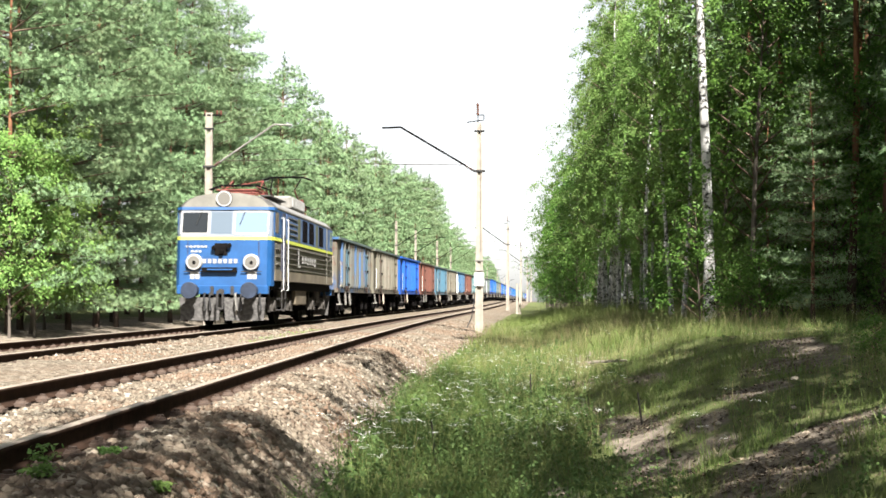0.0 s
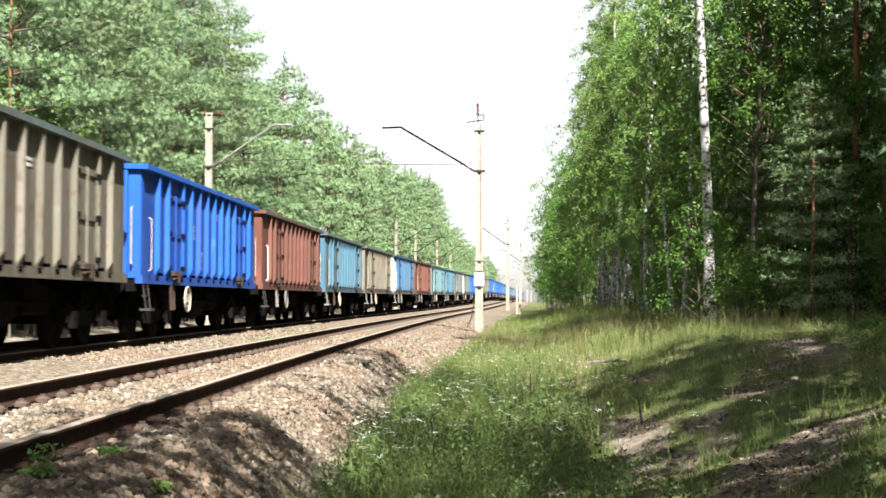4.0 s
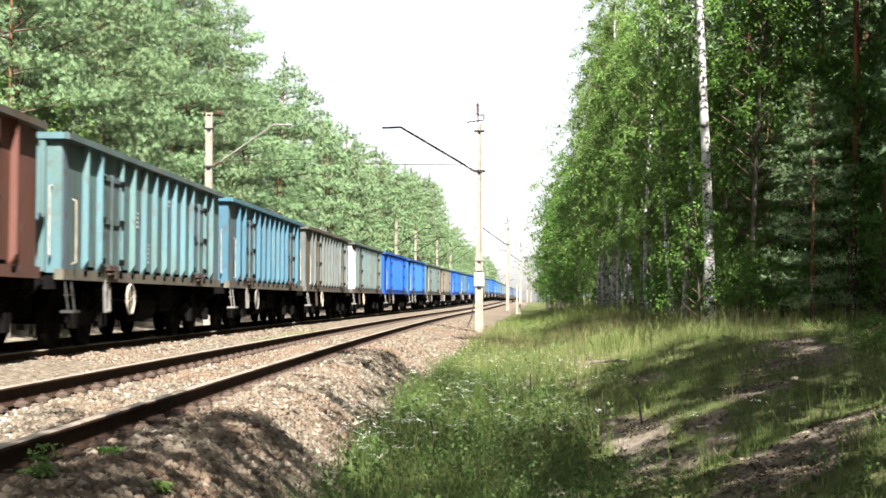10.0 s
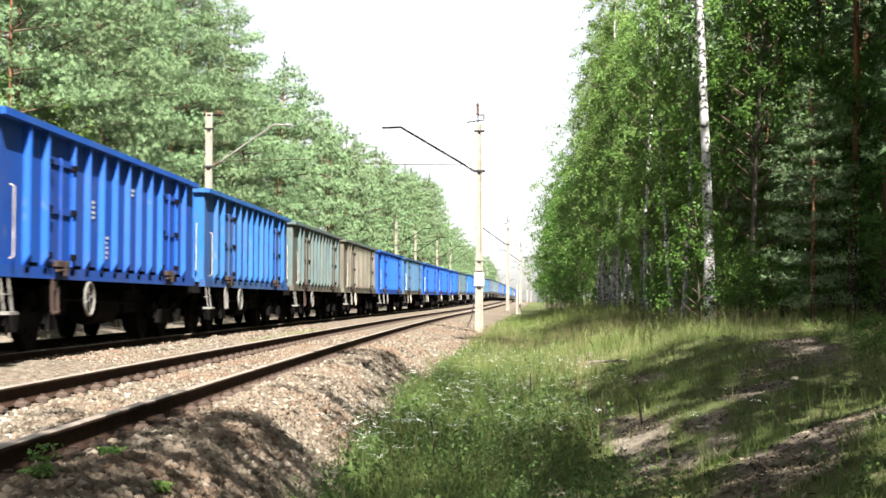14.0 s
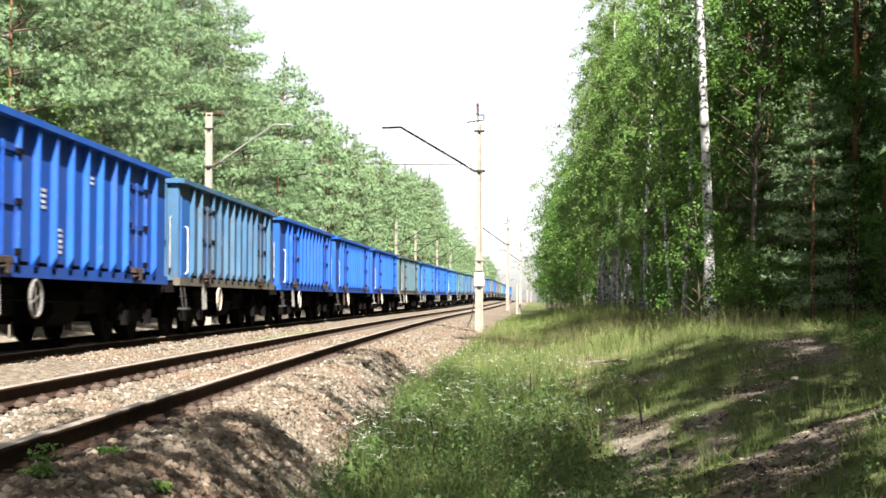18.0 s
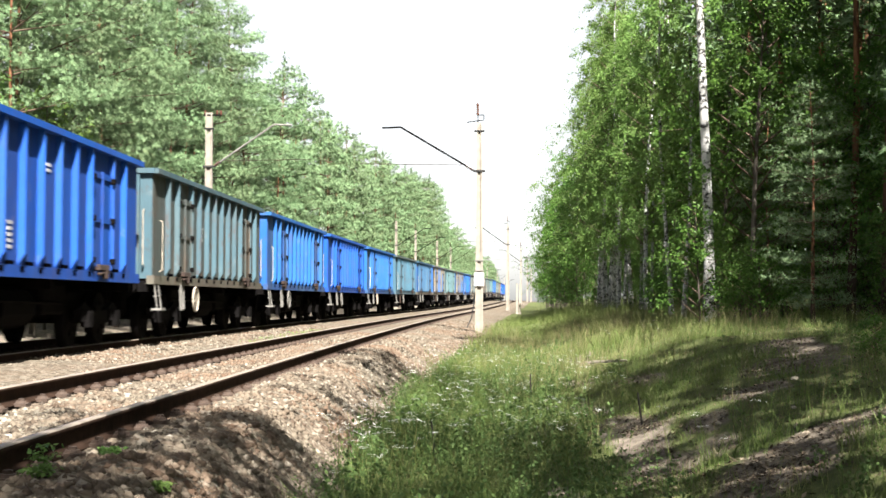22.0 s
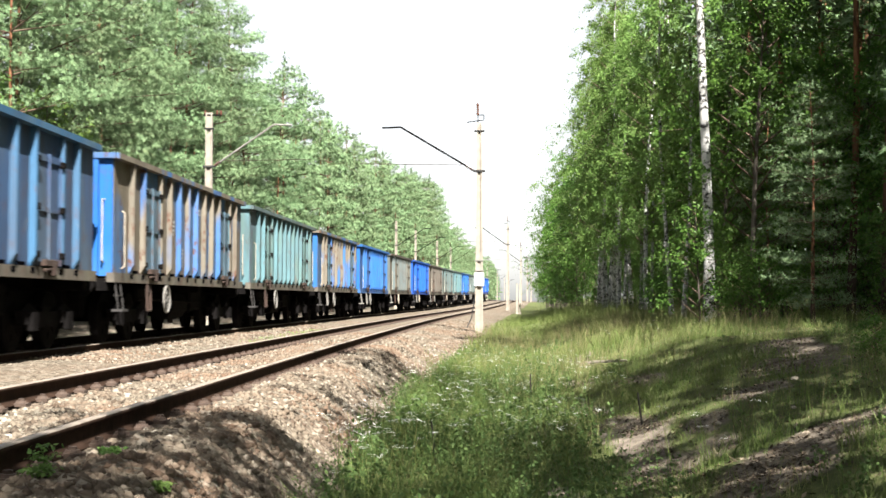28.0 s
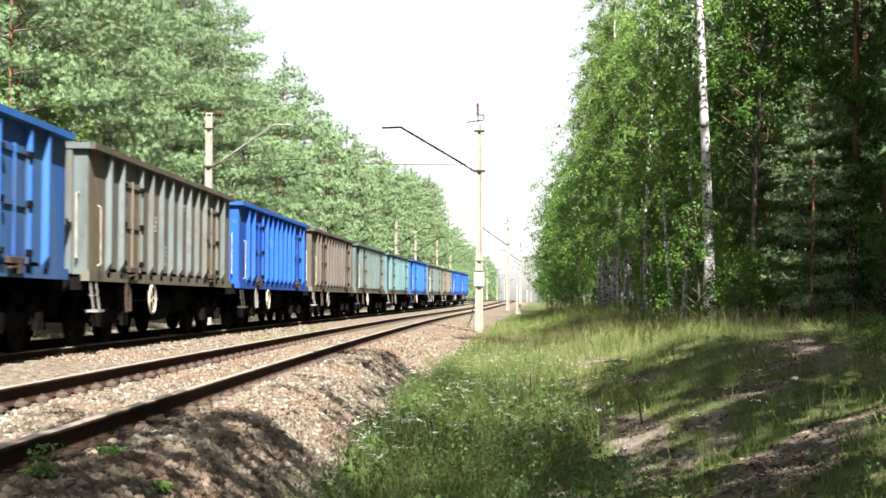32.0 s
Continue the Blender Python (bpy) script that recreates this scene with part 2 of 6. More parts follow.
def ground_material(name):
    n = Nodes(name, 0.97, 0.0, 0.08)
    o = n.coords()
    big = n.noise(0.32, 4, o, None, 0.6)
    fine = n.noise(5.0, 6, o, None, 0.7)
    soil = n.mix(n.step(fine, 0.35, 0.7), (0.058, 0.048, 0.037), (0.195, 0.165, 0.128))
    turf = n.mix(n.step(fine, 0.3, 0.7), (0.034, 0.046, 0.017), (0.092, 0.100, 0.038))
    att = n.t.nodes.new("ShaderNodeAttribute")
    att.attribute_name = "bare"
    open_soil = n.mul(att.outputs["Fac"], n.mul(n.mul(fine, 0.5), n.mul(big, 0.4), "ADD"), "ADD")
    col = n.mix(n.step(open_soil, 0.72, 0.95), turf, soil)
    n.bump(n.noise(9, 6, o, None, 0.75), 0.55, 0.05)
    return n.color(col)


M["ballast"] = ballast_material("crushed_stone_ballast")
M["stone"] = stone_material("ballast_stones")
M["ground"] = ground_material("sandy_forest_ground")


# ---- mesh helpers ----
def mesh_np(name, verts, faces, mats, smooth=False, mat_index=None):
    """A mesh from numpy arrays; faces: an (n, 3) or (n, 4) array."""
    me = bpy.data.meshes.new(name)
    verts = np.asarray(verts, dtype=np.float32)
    faces = np.asarray(faces, dtype=np.int32)
    n, k = faces.shape
    me.vertices.add(len(verts))
    me.vertices.foreach_set("co", verts.ravel())
    me.loops.add(n * k)
    me.loops.foreach_set("vertex_index", faces.ravel())
    me.polygons.add(n)
    me.polygons.foreach_set("loop_start", np.arange(n, dtype=np.int32) * k)
    for m in mats:
        me.materials.append(m)
    if mat_index is not None:
        me.polygons.foreach_set("material_index", np.asarray(mat_index, dtype=np.int32))
    if smooth:
        me.polygons.foreach_set("use_smooth", np.ones(n, dtype=bool))
    me.update(calc_edges=True)
    me.validate()
    return me


def box(bm, c, size, rot=None, taper=1.0):
    """Adds a block centred on c; taper scales its top."""
    m = Matrix.Translation(c) @ (rot or Matrix()) @ Matrix.Diagonal((*size, 1))
    r = bmesh.ops.create_cube(bm, size=1.0, matrix=m)
    return r["verts"]


def rod(bm, a, b, r, seg=8, r2=None):
    a, b = Vector(a), Vector(b)
    d = b - a
    m = Matrix.Translation((a + b) / 2) @ d.to_track_quat("Z", "Y").to_matrix().to_4x4()
    bmesh.ops.create_cone(bm, cap_ends=True, segments=seg, radius1=r, radius2=r if r2 is None else r2, depth=d.length, matrix=m)


def prism(bm, pts, y0, y1):
    """Extrudes an outline of (x, z) points along y."""
    a = [bm.verts.new((x, y0, z)) for x, z in pts]
    b = [bm.verts.new((x, y1, z)) for x, z in pts]
    n = len(pts)
    for i in range(n):
        bm.faces.new((a[i], a[(i + 1) % n], b[(i + 1) % n], b[i]))
    bm.faces.new(a[::-1])
    bm.faces.new(b)


def sweep(bm, pts, r, seg=6):
    for a, b in zip(pts[:-1], pts[1:]):
        rod(bm, a, b, r, seg)


def finish(bm, name, mat, bevel=0.0):
    if bevel:
        bmesh.ops.bevel(bm, geom=[e for e in bm.edges if len(e.link_faces) == 2 and e.calc_face_angle(0) > 0.6], offset=bevel, segments=1, affect="EDGES", clamp_overlap=True)
    bmesh.ops.recalc_face_normals(bm, faces=bm.faces)
    me = bpy.data.meshes.new(name)
    bm.to_mesh(me)
    bm.free()
    me.materials.append(mat)
    return me


def part(name, bm, material, parent, label="", bevel=0.0, at=None):
    ob = new(name, finish(bm, name, material, bevel) if isinstance(bm, bmesh.types.BMesh) else bm)
    ob.parent = parent
    if at is not None:
        ob.matrix_basis = at
    return tagged(ob, label)


def quick(fn, *a, **k):
    bm = bmesh.new()
    fn(bm, *a, **k)
    return bm
# ---- ground ----
def smooth(a, b, v):
    t = min(1.0, max(0.0, (v - a) / (b - a)))
    return t * t * (3 - 2 * t)


PROFILE = ((-60, 0.6), (-24, 0.35), (-15, 0.05), (-12.0, -0.42), (-10.5, -0.60), (-2.3, -0.62), (-1.2, -0.80), (0.6, -0.88), (1.6, -0.62),
           (2.6, -0.22), (3.6, 0.08), (5.0, 0.30), (9.0, 0.42), (60, 0.6))
FAR_PROFILE = ((-60, 0.5), (-24, 0.3), (-15, 0.0), (-12.0, -0.42), (-10.5, -0.60), (-1.2, -0.62), (-0.3, -0.38), (0.3, -0.36), (1.2, -0.42), (2.2, -0.25), (3.2, 0.02), (5.0, 0.25), (9.0, 0.40), (60, 0.6))


def along(profile, u):
    for (a, za), (b, zb) in zip(profile[:-1], profile[1:]):
        if u <= b:
            t = max(0.0, (u - a) / (b - a))
            return za + (zb - za) * t
    return profile[-1][1]


def ground_z(x, y):
    """Height of the ground; the ditch beside the line peters out as it goes on."""
    u = x - cx(y) + XN
    k = smooth(22, 50, y)
    z = along(PROFILE, u) * (1 - k) + along(FAR_PROFILE, u) * k
    lump = noise.noise((x * 0.55, y * 0.45, 3.1)) * 0.16 + noise.noise((x * 1.7, y * 1.5, 9.4)) * 0.06
    w = smooth(-0.9, 1.2, u) + smooth(-12.5, -15, u)
    return z + lump * w * (1.0 if abs(u) < 80 else 0.0) + cz(y)


def steps(stops):
    out = []
    for (a, b, d) in stops:
        n = max(1, round((b - a) / d))
        out += [a + (b - a) * i / n for i in range(n)]
    return out + [stops[-1][1]]


# bare soil: centre, half sizes and turn of each open patch
BARE = ((1.72, 15.0, 0.36, 1.7, 0), (1.58, 19.1, 0.24, 1.5, 6), (1.68, 12.2, 0.34, 1.1, -6), (2.23, 29.7, 0.30, 2.0, 8), (2.28, 10.2, 0.50, 0.9, -18), (3.75, 16.4, 0.55, 1.0, 4),
        (2.9, 14.4, 0.32, 0.6, 10), (0.83, 12.2, 0.16, 0.6, 0), (2.05, 12.4, 0.30, 0.4, -20), (2.3, 13.6, 0.22, 0.4, 0), (2.5, 20.3, 0.22, 1.1, 12), (1.85, 24.0, 0.20, 1.6, 6), (3.0, 11.0, 0.5, 0.5, 0), (4.3, 19.0, 0.5, 1.5, 0))


def bare(x, y):
    """How open the soil lies, 0 to 1."""
    best = 0.0
    for px, py, a, b, turn in BARE:
        c, s = math.cos(radians(turn)), math.sin(radians(turn))
        dx, dy = x - px, y - py
        r = math.hypot((dx * c + dy * s) / a, (-dx * s + dy * c) / b)
        best = max(best, 1 - smooth(0.6, 1.35, r + 0.35 * noise.noise((x * 2.2, y * 1.6, 7.7))))
    return best


def open_ground(x, y):
    """Bare patches, and the thin worn turf of the bank."""
    u = x - cx(y) + XN
    return max(bare(x, y), 0.16 * smooth(1.0, 1.7, u) * (1 - smooth(19, 25, y)))


def build_ground():
    us = steps([(-2500, -300, 400), (-300, -60, 40), (-60, -14, 4), (-14, -10, 1), (-10, -2.5, 2.5), (-2.5, 0.2, 0.24), (0.2, 4.4, 0.12), (4.4, 6.5, 0.3), (6.5, 14, 0.7), (14, 60, 4), (60, 300, 40), (300, 2500, 400)])
    ys = steps([(-300, -30, 30), (-30, 4, 3), (4, 34, 0.25), (34, 70, 0.7), (70, 160, 2.5), (160, 420, 10), (420, 3000, 260)])
    verts = []
    for y in ys:
        c = cx(y) - XN
        for u in us:
            verts.append((u + c, y, ground_z(u + c, y)))
    nu = len(us)
    i = np.arange(len(ys) - 1)[:, None] * nu + np.arange(nu - 1)[None, :]
    i = i.ravel()
    faces = np.stack([i, i + 1, i + nu + 1, i + nu], 1)
    me = mesh_np("ground", verts, faces, [M["ground"]], True)
    me.attributes.new("bare", "FLOAT", "POINT").data.foreach_set("value", np.array([open_ground(v[0], v[1]) if v[1] < 40 and v[0] > 0 else 0.75 if -17 < v[0] - cx(v[1]) + XN < -9 else 0.0 for v in verts], dtype=np.float32))
    return tagged(new("ground", me), "sandy forest ground with grass and bare soil patches", "ground", kind="structure")


build_ground()

BED = ((-11.6, -0.72), (-10.0, -0.22), (-9.3, -0.17), (-6.1, -0.165), (-5.5, -0.20), (-4.95, -0.17), (-4.6, -0.158), (-2.05, -0.172), (-1.8, -0.24), (-1.35, -0.62), (-0.85, -0.92), (0.9, -1.3))
# farther on the shoulder spreads out into a gravel path
FAR_BED = ((-11.6, -0.72), (-10.0, -0.22), (-9.3, -0.17), (-6.1, -0.165), (-5.5, -0.20), (-4.95, -0.17), (-4.6, -0.158), (-2.05, -0.172), (-1.6, -0.23), (-0.3, -0.35), (0.15, -0.44), (0.9, -0.80))


def bed_z(u, y):
    k = smooth(24, 51, y)
    z = along(BED, u) * (1 - k) + along(FAR_BED, u) * k
    return z + noise.noise((u * 2.3, y * 2.1, 1.7)) * 0.03 + noise.noise((u * 7, y * 7, 5.7)) * 0.022 + cz(y) + 0.045 * smooth(-5, -7, u) * smooth(-9.6, -9.2, u)


def build_ballast():
    us = steps([(-11.6, -9.0, 0.5), (-9.0, -5.0, 0.4), (-5.0, 0.9, 0.13)])
    ys = steps([(-30, 5, 2.5), (5, 30, 0.15), (30, 70, 0.6), (70, 900, 8)])
    verts = [(*on_track(y, u - XN, 0).xy, bed_z(u, y)) for y in ys for u in us]
    nu = len(us)
    i = (np.arange(len(ys) - 1)[:, None] * nu + np.arange(nu - 1)[None, :]).ravel()
    faces = np.stack([i, i + 1, i + nu + 1, i + nu], 1)
    return tagged(new("ballast_bed", mesh_np("ballast_bed", verts, faces, [M["ballast"]], True)), "crushed stone ballast bed under two railway tracks", "ballast", kind="structure")


build_ballast()


# ---- rails and sleepers ----
RAIL = ((-0.075, -0.172), (0.075, -0.172), (0.075, -0.162), (0.018, -0.148), (0.010, -0.135), (0.010, -0.050), (0.036, -0.036), (0.036, -0.008), (0.028, 0.0),
        (-0.028, 0.0), (-0.036, -0.008), (-0.036, -0.036), (-0.010, -0.050), (-0.010, -0.135), (-0.018, -0.148), (-0.075, -0.162))


def build_rail(off, lift, parent):
    ys = steps([(-30, 6, 4), (6, 60, 1.0), (60, 900, 6)])
    verts = []
    for s in ys:
        for x, z in RAIL:
            verts.append(on_track(s, off + x, z + lift))
    n = len(RAIL)
    faces, idx = [], []
    for j in range(len(ys) - 1):
        for k in range(n):
            k2 = (k + 1) % n
            faces.append((j * n + k, j * n + k2, (j + 1) * n + k2, (j + 1) * n + k))
            idx.append(1 if k in (7, 8, 9) else 0)
    ob = new("rail", mesh_np("rail", verts, faces, [M["rail_side"], M["rail_top"]], False, idx))
    ob.parent = parent
    return ob


def sleeper_mesh():
    """A concrete sleeper, sunk in the middle, with its rail seats and screws."""
    bm = bmesh.new()
    w = ((-1.3, 0.15), (-1.0, 0.15), (-0.5, 0.13), (0.5, 0.13), (1.0, 0.15), (1.3, 0.15))
    rings = []
    for x, h in w:
        z1 = -0.178 if h > 0.14 else -0.20
        rings.append([bm.verts.new(p) for p in ((x, -0.14, -0.38), (x, 0.14, -0.38), (x, 0.10, z1), (x, -0.10, z1))])
    for a, b in zip(rings[:-1], rings[1:]):
        for k in range(4):
            bm.faces.new((a[k], a[(k + 1) % 4], b[(k + 1) % 4], b[k]))
    bm.faces.new(rings[0][::-1])
    bm.faces.new(rings[-1])
    me = finish(bm, "sleeper", M["sleeper"])
    return me


def fastening_mesh():
    bm = bmesh.new()
    for sx in (-1, 1):
        box(bm, (sx * 0.125, 0, -0.160), (0.11, 0.15, 0.03))
        rod(bm, (sx * 0.115, 0, -0.15), (sx * 0.115, 0, -0.105), 0.028, 6)
        rod(bm, (sx * 0.115, 0, -0.148), (sx * 0.115, 0, -0.125), 0.060, 8, 0.045)
    return finish(bm, "fastening", M["fastening"])


SLEEPER, FASTENING = sleeper_mesh(), fastening_mesh()


def sleeper_pose(s, off, tilt):
    p = on_track(s, off, CANT / 2)
    return pose(p.x, p.y, p.z, 0, tilt, -math.degrees(head(s)))


def build_track(label, off, near_count, first):
    track = tagged(new("railway_track"), label, "track", kind="structure")
    track.location = on_track(20, off, 0)
    inv = Matrix.Translation(-track.location)
    for side in (-1, 1):
        r = build_rail(off + side * GAUGE, CANT if side < 0 else 0.0, track)
        r.matrix_parent_inverse = inv
    tilt = math.degrees(math.atan2(CANT, 2 * GAUGE))
    s, count, rest = first, 0, []
    while s < 260:
        m = sleeper_pose(s, off, tilt)
        if count < near_count:
            sl = new("sleeper", SLEEPER)
            sl.parent, sl.matrix_basis = track, inv @ m
            for side in (-1, 1):
                f = new("fastening", FASTENING)
                f.parent, f.matrix_basis = sl, Matrix.Translation((side * GAUGE, 0, 0))
        else:
            rest.append(m)
        s += 0.62
        count += 1
    v0 = np.array([v.co[:] for v in SLEEPER.vertices])
    f0 = [tuple(p.vertices) for p in SLEEPER.polygons if len(p.vertices) == 4]
    vs = np.concatenate([v0 @ np.array(m.to_3x3()).T + np.array(m.translation) for m in rest])
    fs = np.concatenate([np.array(f0) + i * len(v0) for i in range(len(rest))])
    o = new("far_sleepers", mesh_np("far_sleepers", vs, fs, [M["sleeper"]]))
    o.parent, o.matrix_parent_inverse = track, inv
    tagged(o, kind="stuff")
    return track


build_track("near railway track with rusty rails on concrete sleepers", 0.0, 150, 7.0)
build_track("farther railway track carrying the freight train", -SPACING, 110, 18.0)


def verge_edge(y):
    """Where the gravel ends and the growth begins, across the line."""
    if y < 24:
        return -1.15
    if y < 51:
        return -1.15 + 0.85 * (y - 24) / 27
    return -0.3 + 0.7 * min(1.0, (y - 51) / 29)


def build_stones():
    """Loose ballast stones on the shoulder and between the rails."""
    rng = np.random.default_rng(5)
    base = np.array([(1, 0, 0), (-1, 0, 0), (0, 1, 0), (0, -1, 0), (0, 0, 1), (0, 0, -1)], float)
    tri = np.array([(0, 2, 4), (2, 1, 4), (1, 3, 4), (3, 0, 4), (2, 0, 5), (1, 2, 5), (3, 1, 5), (0, 3, 5)])
    pts = []
    n = 34000
    for i in range(n):
        y = 6.2 + 36.0 * rng.random() ** 1.9
        u = -5.3 + 4.35 * rng.random() ** 0.8
        if abs(abs(u - XN) - GAUGE) < 0.13:
            continue
        p = on_track(y, u - XN, 0)
        pts.append((p.x, p.y, bed_z(u, y) - 0.004))
    for i in range(5000):
        y = 22.0 + 30.0 * rng.random() ** 1.3
        u = -6.9 + 1.6 * rng.random()
        p = on_track(y, u - XN, 0)
        pts.append((p.x, p.y, bed_z(u, y) - 0.004))
    for i in range(9000):
        y = 27.0 + 42.0 * rng.random() ** 1.2
        u = -2.1 + (verge_edge(y) + 2.3) * rng.random()
        p = on_track(y, u - XN, 0)
        pts.append((p.x, p.y, bed_z(u, y) + 0.002))
    pts = np.array(pts)
    k = len(pts)
    size = 0.018 + 0.034 * rng.random(k) ** 2
    verts = base[None] * (0.7 + 0.6 * rng.random((k, 6, 1)))
    a, b = rng.random(k) * 6.28, rng.random(k) * 3.14
    ca, sa, cb, sb = np.cos(a), np.sin(a), np.cos(b), np.sin(b)
    R = np.stack([np.stack([ca, -sa * cb, sa * sb], 1), np.stack([sa, ca * cb, -ca * sb], 1), np.stack([0 * a, sb, cb], 1)], 1)
    verts = np.einsum("kij,kvj->kvi", R, verts) * np.array((1, 1, 0.8))
    verts = verts * size[:, None, None] + pts[:, None, :]
    faces = (tri[None] + (np.arange(k) * 6)[:, None, None]).reshape(-1, 3)
    ob = new("ballast_stones", mesh_np("ballast_stones", verts.reshape(-1, 3), faces, [M["stone"]]))
    return tagged(ob, "loose crushed ballast stones in brown and grey", "stones", kind="stuff")


build_stones()


# ---- grass ----
def blades(rng, roots, height, width, lean, seg=2):
    """Grass blades: each a strip of seg quads that bends over, ending narrow."""
    k = len(roots)
    az = rng.random(k) * 6.283
    face = rng.random(k) * 6.283
    side = np.stack([np.cos(face), np.sin(face), 0 * face], 1)
    bend = np.stack([np.cos(az), np.sin(az), 0 * az], 1) * (lean * (0.3 + rng.random(k)))[:, None]
    rows = []
    for j in range(seg + 1):
        t = j / seg
        c = roots + np.stack([0 * az, 0 * az, height * t], 1) + bend * (height * t * t)[:, None]
        w = (width * (1 - 0.85 * t))[:, None] * side
        rows += [c - w, c + w]
    verts = np.stack(rows, 1).reshape(-1, 3)
    nv = 2 * (seg + 1)
    q = np.array([(2 * j, 2 * j + 1, 2 * j + 3, 2 * j + 2) for j in range(seg)])
    faces = (q[None] + (np.arange(k) * nv)[:, None, None]).reshape(-1, 4)
    return verts, faces


def grass_density(x, u, y):
    """How thickly the grass stands; bare sandy patches stay open and the shaded bank is thinly grown."""
    tuft = 0.55 + 0.9 * noise.noise((x * 1.3, y * 1.1, 12.2)) + 0.5 * noise.noise((x * 4.1, y * 3.7, 2.2))
    e = verge_edge(y)
    bank = smooth(0.9, 1.6, u) * (1 - smooth(20, 26, y))
    return smooth(e - 0.2, e + 0.5, u) * min(1.0, max(0.06, tuft)) * (1 - 0.95 * bare(x, y)) * (1 + 0.25 * bank)


def build_grass():
    rng = np.random.default_rng(11)
    near, hs, far, fh = [], [], [], []
    for i in range(185000):
        y = 8.3 + 26 * rng.random() ** 1.35
        u = -1.5 + 9.0 * rng.random() ** 1.2
        x = u + cx(y) - XN
        if rng.random() > grass_density(x, u, y):
            continue
        near.append((x, y, ground_z(x, y) - 0.01))
        tall = 0.55 + 0.75 * noise.noise((x * 0.8, y * 0.6, 5.5)) + 0.25 * (1 - smooth(0.6, 1.4, u))
        low = 1 - 0.28 * smooth(1.0, 1.7, u) * (1 - smooth(19, 24, y)) - 0.4 * smooth(20, 27, y)
        hs.append((0.07 + 0.44 * rng.random() ** 2.0) * max(0.35, tall) * low)
    for i in range(64000):
        y = 28 + 62 * rng.random() ** 1.3
        u = -1.0 + 10.3 * rng.random()
        e = verge_edge(y)
        clump = 0.55 + 1.0 * noise.noise((u * 0.8, y * 0.3, 2.0))
        if rng.random() > smooth(e - 0.3, e + 0.9, u) * max(0.08, clump):
            continue
        x = u + cx(y) - XN
        far.append((x, y, ground_z(x, y) - 0.01))
        fh.append((0.07 + 0.26 * rng.random() ** 2) * (0.6 + max(0.0, clump)) * (1.0 + 0.5 * smooth(0.8, 2.5, u) * smooth(45, 70, y)))
    for name, pts, h, w in (("grass", near, np.array(hs), 0.0032), ("far_grass", far, np.array(fh), 0.0065)):
        pts = np.array(pts)
        v, f = blades(rng, pts, h, w * (0.6 + 0.8 * rng.random(len(pts))), 0.8)
        tagged(new(name, mesh_np(name, v, f, [M["grass"]])), "tall meadow grass and weeds growing beside the line", "grass", kind="stuff")


build_grass()


def build_dry_stems():
    """Tall thin seeding stems that stand above the grass."""
    rng = np.random.default_rng(23)
    pts = []
    while len(pts) < 5200:
        y = 9 + 42 * rng.random() ** 1.3
        u = verge_edge(y) + 0.2 + 7.0 * rng.random()
        x = u + cx(y) - XN
        if noise.noise((x * 0.7, y * 0.5, 21.0)) + 0.25 * rng.random() < 0.05 or bare(x, y) > 0.5 * rng.random() + 0.3:
            continue
        pts.append((x, y, ground_z(x, y) - 0.01))
    while len(pts) < 8200:
        y = 22 + 24 * rng.random()
        u = verge_edge(y) + 1.2 + 5.2 * rng.random()
        x = u + cx(y) - XN
        if noise.noise((x * 0.6, y * 0.4, 77.0)) > -0.05:
            pts.append((x, y, ground_z(x, y) - 0.01))
    pts = np.array(pts)
    far = np.clip(pts[:, 1] / 25.0, 0.6, 1.8)
    v, f = blades(rng, pts, 0.16 + 0.42 * rng.random(len(pts)) ** 2, 0.0026 * far * (0.6 + 0.8 * rng.random(len(pts))), 0.35)
    tagged(new("dry_stems", mesh_np("dry_stems", v, f, [M["straw"]])), "straw-coloured seeding grass stems above the meadow grass", "dry grass", kind="stuff")


build_dry_stems()


def build_herbs():
    """Leafy meadow herbs: upright stems set with small leaves, thick in the ditch."""
    rng = np.random.default_rng(57)
    cents, norms, stems = [], [], []
    while len(stems) < 2300:
        y = 8.6 + 30 * rng.random() ** 1.4
        e = verge_edge(y)
        u = e + 0.05 + 2.6 * rng.random() ** 1.2 if rng.random() < 0.82 else e + 2.0 + 5.0 * rng.random()
        x = u + cx(y) - XN
        if bare(x, y) > 0.35 or noise.noise((x * 1.1, y * 0.8, 31.0)) < -0.18 + 0.3 * smooth(1.0, 1.8, u):
            continue
        z = ground_z(x, y)
        h = (0.12 + 0.42 * rng.random()) * (1 - 0.45 * smooth(20, 30, y)) * (1 - 0.35 * smooth(1.1, 1.9, u))
        tip = np.array((0.10 * rng.normal(), 0.10 * rng.normal(), h))
        foot = np.array((x, y, z))
        stems.append(limb(foot, foot + tip, 0.003, 0.0015, 3))
        k = 17
        t = 0.12 + 0.88 * rng.random(k)
        a = rng.random(k) * 6.283
        r = (0.02 + 0.07 * rng.random(k)) * (1.15 - t * 0.7)
        out = np.stack([np.cos(a), np.sin(a), 0.15 * rng.normal(size=k)], 1)
        cents.append(foot + tip * t[:, None] + out * r[:, None])
        norms.append(out * 0.5 + np.array((0, 0, 0.8)))
    v, f = leaves(rng, np.concatenate(cents), np.concatenate(norms), 0.033)
    sv, sf = join(stems)
    o = tagged(new("meadow_herbs"), "low leafy meadow herbs crowding the ditch beside the line", "herbs", kind="stuff")
    for name, me in (("stems", mesh_np("stems", sv, sf, [M["herb"]])), ("leaves", mesh_np("leaves", v, f, [M["herb"]]))):
        p = new(name, me)
        p.parent = o
        tagged(p, kind="stuff")


